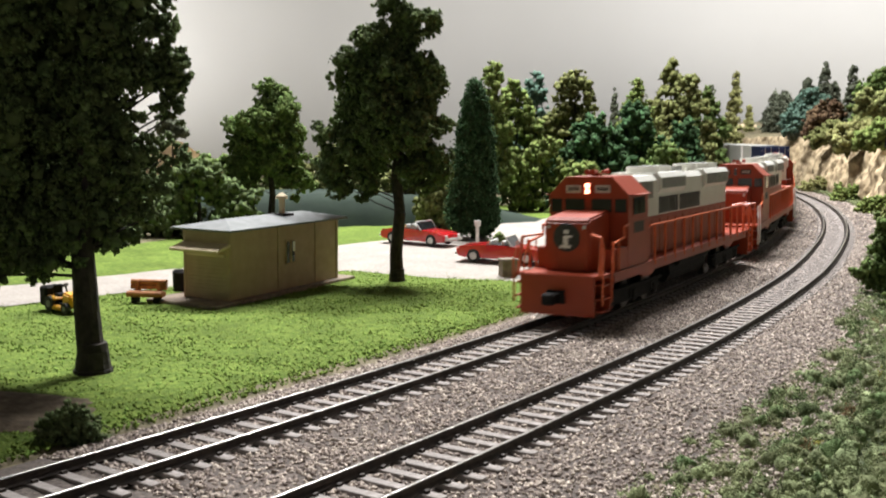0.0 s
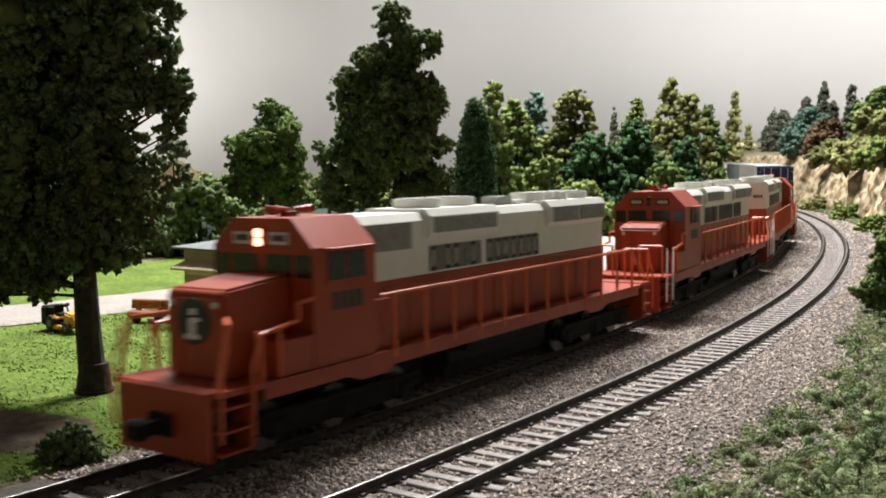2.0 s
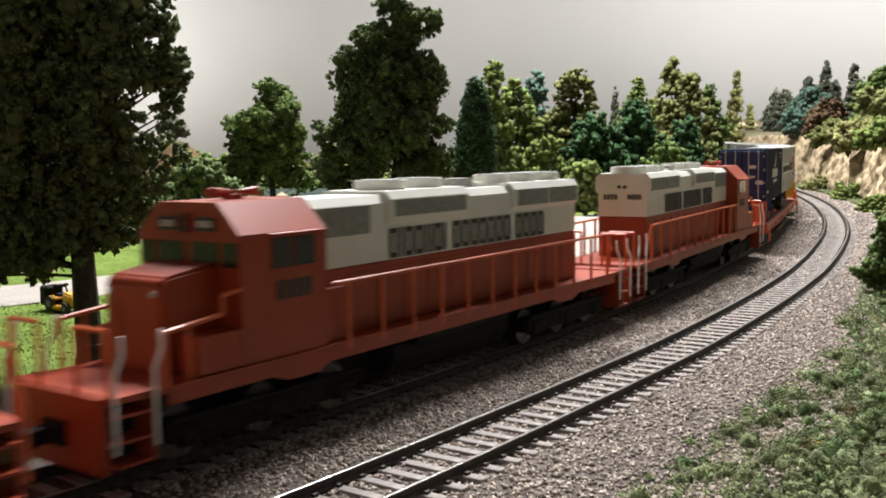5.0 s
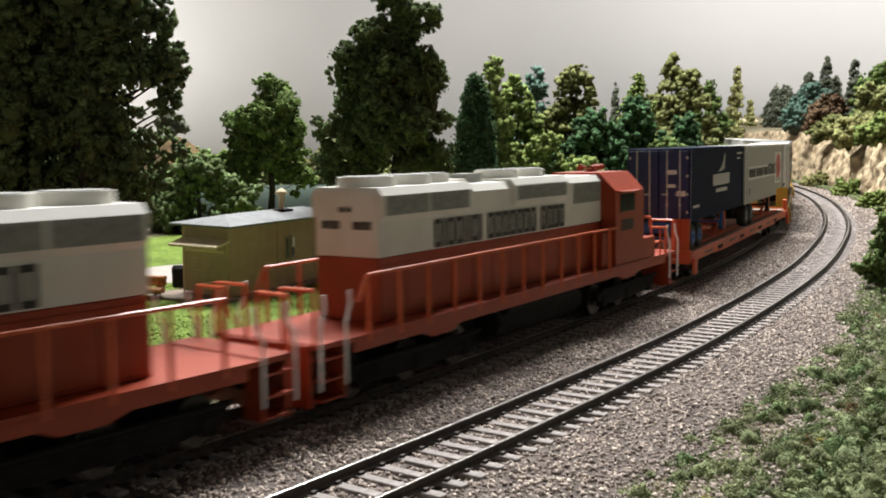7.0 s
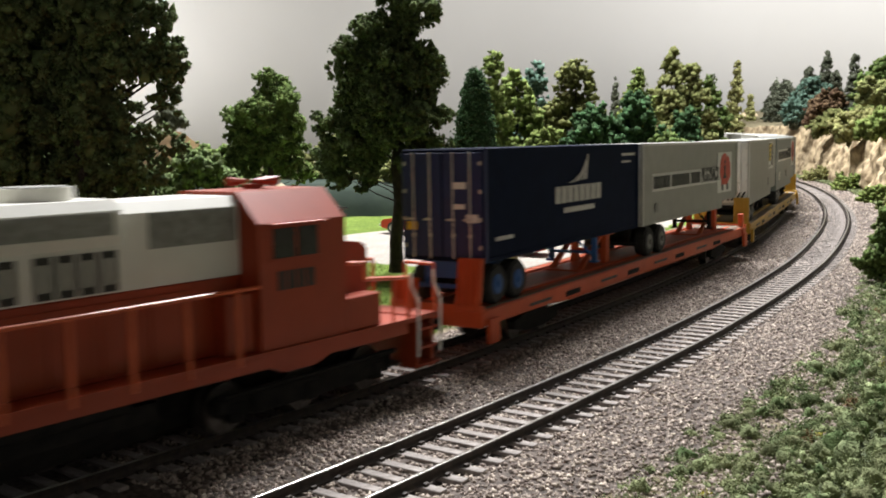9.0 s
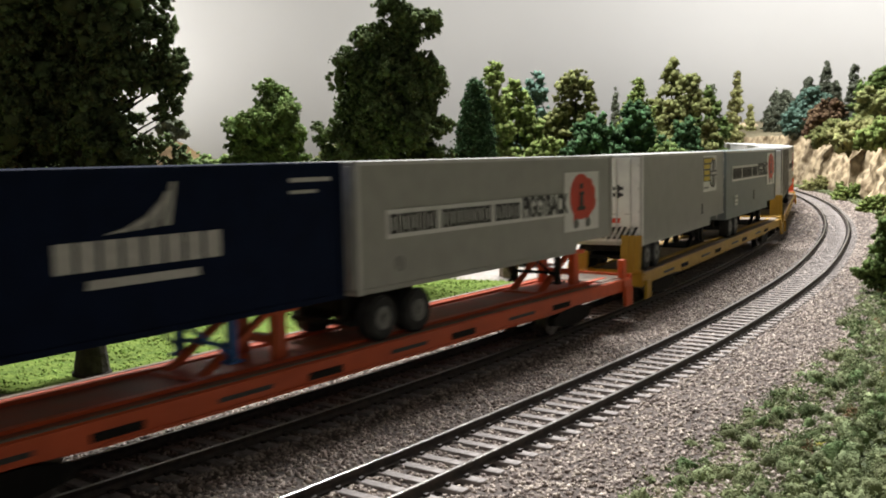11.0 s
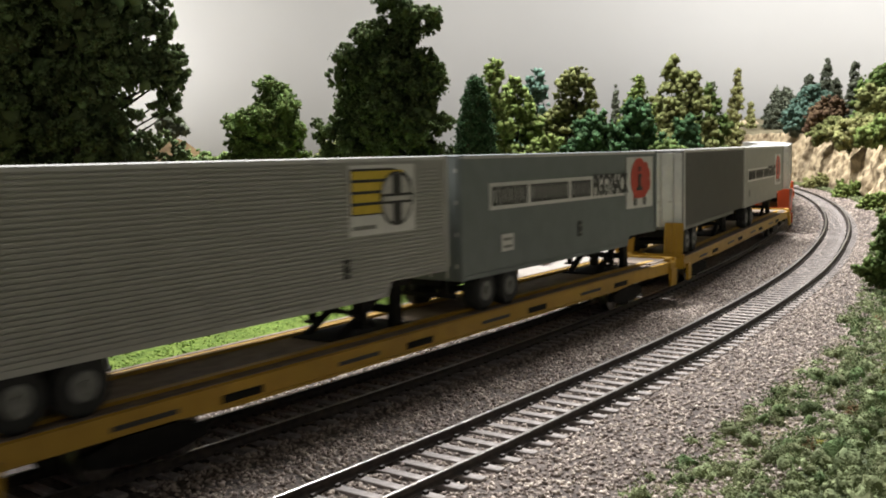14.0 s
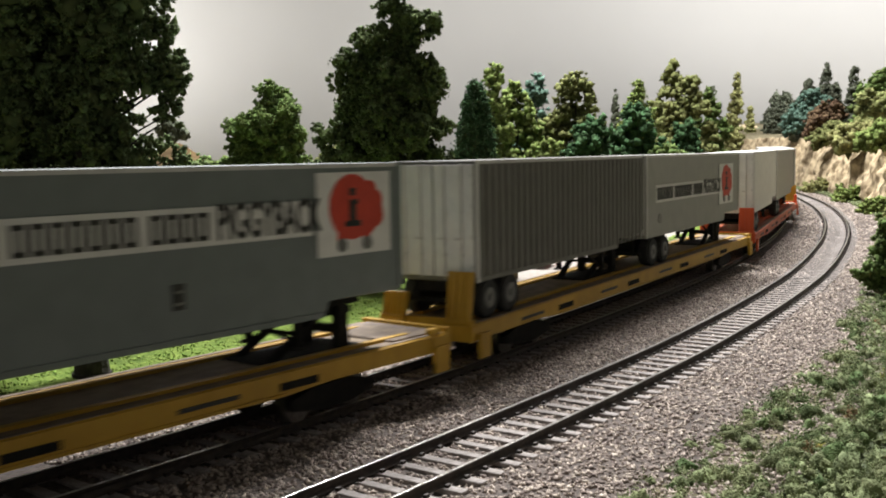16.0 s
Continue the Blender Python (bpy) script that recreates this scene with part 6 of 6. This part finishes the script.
def stones(s0, s1, n, size, seed):
    rng = np.random.default_rng(seed)
    s, lat = rng.uniform(s0, s1, n), rng.uniform(-0.066, 0.0755, n)
    keep = np.ones(n, bool)
    for c, start in ((0.0, -0.2), (SPACING, -0.3)):
        for side in (-1, 1):
            keep &= abs(lat - c - (bow(s) if c == 0 else 0) - side * 0.00865) > 0.0013
        ph = (s - start + TIE_STEP / 2) % TIE_STEP - TIE_STEP / 2
        on_tie = (abs(ph) < 0.0016) & (abs(lat - c - (bow(s) if c == 0 else 0)) < 0.0132)
        keep &= ~(on_tie & (rng.uniform(size=n) > 0.09))
    s, lat = s[keep], lat[keep]
    x, y, h = on_line(s, lat)
    soil = np.array([ground_z(a, b) if c < -0.04 else -1.0 for a, b, c in zip(x, y, lat)])
    z = np.maximum(np.maximum(bed_z(lat), soil), np.interp(lat, (-0.07, -0.057, -0.051, -0.046), (-0.0013, -0.0036, -0.0048, -0.0048))) + rng.uniform(-0.0002, 0.0002, len(s))
    v, f = crumbs(np.stack([x, y, z], 1), size * rng.uniform(0.6, 1.25, len(s)), rng, spread=0.3, flat=0.9)
    return tagged(mesh_object("ballast_stones", v, f, M["stone"]), "loose grey-brown crushed ballast stones", "ballast", kind="stuff")


stones(-0.13, 0.16, 44000, 0.00062, 21)
stones(0.16, 0.5, 27000, 0.00072, 22)
stones(0.5, 1.3, 11000, 0.0011, 23)

rng = np.random.default_rng(31)
s, lat = rng.uniform(-0.35, 0.45, 52000), 0.0765 + 0.2 * rng.uniform(0, 1, 52000) ** 1.3
x, y, _ = on_line(s, lat)
v, f = crumbs(np.stack([x, y, np.full(len(x), -0.0034)], 1), 0.0005 * rng.uniform(0.5, 1.5, len(x)), rng, base=(TETRA_V, TETRA_F))
tagged(mesh_object("turf_flock", v, f, M["turf"]), "fine bright green turf flock on the lawn", "grass", kind="stuff")

# bare soil under the nearest tree; the brown patch also stands for its shade
rng = np.random.default_rng(33)
tagged(flat_patch("soil_shade_patch", [(-0.2, 0.17), (-0.12, 0.222), (-0.085, 0.232)], [(-0.24, 0.24), (-0.16, 0.27), (-0.095, 0.256)], 30, M["earth"], 0.0021), "bare brown soil under a tree, also standing for the tree's shade", "soil", kind="structure")

def clumps(name, label, mat, n, radius, s_range, lats, count, seed, grain=1.0, sharp=1.7):
    """Cushions of fine foam crumbs scattered over the verge."""
    rng = np.random.default_rng(seed)
    s, lat = rng.uniform(*s_range, n), lats[0] + (lats[1] - lats[0]) * rng.uniform(0, 1, n) ** 1.1
    lat += np.interp(s, (-0.12, 0.03, 0.1, 0.2, 0.32, 0.56), (0.006, 0.006, 0.004, 0.012, 0.018, 0.018)) + 0.006 * np.array([noise.noise((a * 22, 0, 2.0)) for a in s])
    x, y, _ = on_line(s, lat)
    keep = (np.hypot(x, y) > 0.1) & (y > 0.06)
    x, y, lat = x[keep], y[keep], lat[keep]
    foot = -0.0049 + np.clip((-lat - 0.052) * 0.18, 0, 0.012)
    foot = np.where(lat > -0.052, np.maximum(foot, bed_z(lat) - 0.0012), foot)
    tr = radius[0] + (radius[1] - radius[0]) * rng.uniform(0, 1, len(x)) ** 1.8
    w = tr ** sharp / (0.12 + np.hypot(x, y)) ** 0.6
    k = rng.choice(len(x), count, p=w / w.sum())
    d = unit(rng, count)
    d[:, 2] = abs(d[:, 2])
    lump = 1 + 0.55 * np.array([noise.noise((a * 3.4 + i, b * 3.4, c * 3.4)) for i, (a, b, c) in zip(k, d)])
    pts = np.stack([x, y, foot], 1)[k] + d * (tr[k] * lump * rng.uniform(0.62, 1.12, count))[:, None] * np.array((1, 1, 1.25))
    size = grain * 0.000125 * (1 + 3.8 * np.hypot(pts[:, 0], pts[:, 1])) * rng.uniform(0.5, 1.4, count)
    v, f = crumbs(pts, size, rng, base=(TETRA_V, TETRA_F))
    bm = bmesh.new()
    bmesh.ops.create_icosphere(bm, subdivisions=2, radius=1)
    ball = (np.array([q.co[:] for q in bm.verts]), np.array([[q.index for q in fc.verts] for fc in bm.faces]))
    bm.free()
    v2, f2 = crumbs(np.stack([x, y, foot], 1), tr * 0.66, rng, spread=0.25, flat=1.2, base=ball, stray=0.16)
    tagged(mesh_object(name, np.concatenate([v, v2]), np.concatenate([f, f2 + len(v)]), M[mat]), label, "undergrowth", kind="stuff")


clumps("undergrowth", "clumpy green foam undergrowth beside the ballast", "cover", 4200, (0.0010, 0.0034), (-0.13, 0.56), (-0.0455, -0.15), 125000, 32)
clumps("undergrowth", "large green foam cushions in the undergrowth", "cover", 620, (0.0026, 0.0052), (-0.12, 0.56), (-0.050, -0.14), 52000, 37)
clumps("undergrowth", "darker green foam tufts in the undergrowth", "cover_dark", 480, (0.0018, 0.0048), (-0.12, 0.56), (-0.0475, -0.15), 26000, 33)
clumps("undergrowth", "yellow-green foam tufts in the undergrowth", "cover_yellow", 60, (0.0012, 0.0034), (-0.12, 0.50), (-0.045, -0.14), 5000, 34)
clumps("undergrowth", "rust-brown foam tufts in the undergrowth", "cover_rust", 50, (0.0012, 0.0032), (-0.12, 0.50), (-0.047, -0.14), 4000, 35)
rng = np.random.default_rng(36)
fl_ = -0.047 - 0.1 * rng.uniform(0, 1, 16000) ** 1.3
fx_, fy_, _ = on_line(rng.uniform(-0.12, 0.56, 16000), fl_)
sx_, sy_, _ = on_line(rng.uniform(0.6, 1.5, 6000), rng.uniform(-0.06, -0.0425, 6000))
pts = np.concatenate([np.stack([fx_, fy_, -0.0046 + np.clip((-fl_ - 0.052) * 0.18, 0, 0.012)], 1), np.stack([sx_, sy_, -0.004 + 0.003 * rng.uniform(0, 1, 6000)], 1)])
size = np.concatenate([0.00026 * (1 + 2 * np.hypot(fx_, fy_)) * rng.uniform(0.5, 1.4, len(fx_)), 0.0011 * rng.uniform(0.6, 1.4, 6000)])
v, f = crumbs(pts, size, rng, base=(TETRA_V, TETRA_F))
tagged(mesh_object("undergrowth", v, f, M["cover"]), "fine green foam scattered over the verge", "undergrowth", kind="stuff")
rows = [[(*on_line(sv, la)[:2], -0.0055 + (0.001 if la < -0.052 else 0.0006) + min(max((-la - 0.052) * 0.18, 0), 0.012) - (0.0012 if la < -0.06 else 0) + 0.0006 * noise.noise((sv * 60, la * 60, 0))) for la in ((-0.046, -0.051, -0.057, -0.07, -0.1, -0.15, -0.25) if sv < 0.66 else (-0.040, -0.044, -0.048, -0.052, -0.056, -0.06, -0.066))] for sv in np.arange(-0.3, 1.5, 0.012)]
grid_object("verge", [r[::-1] for r in rows], M["moss"], "sandy brown verge under the undergrowth", "verge", "structure")


motions()
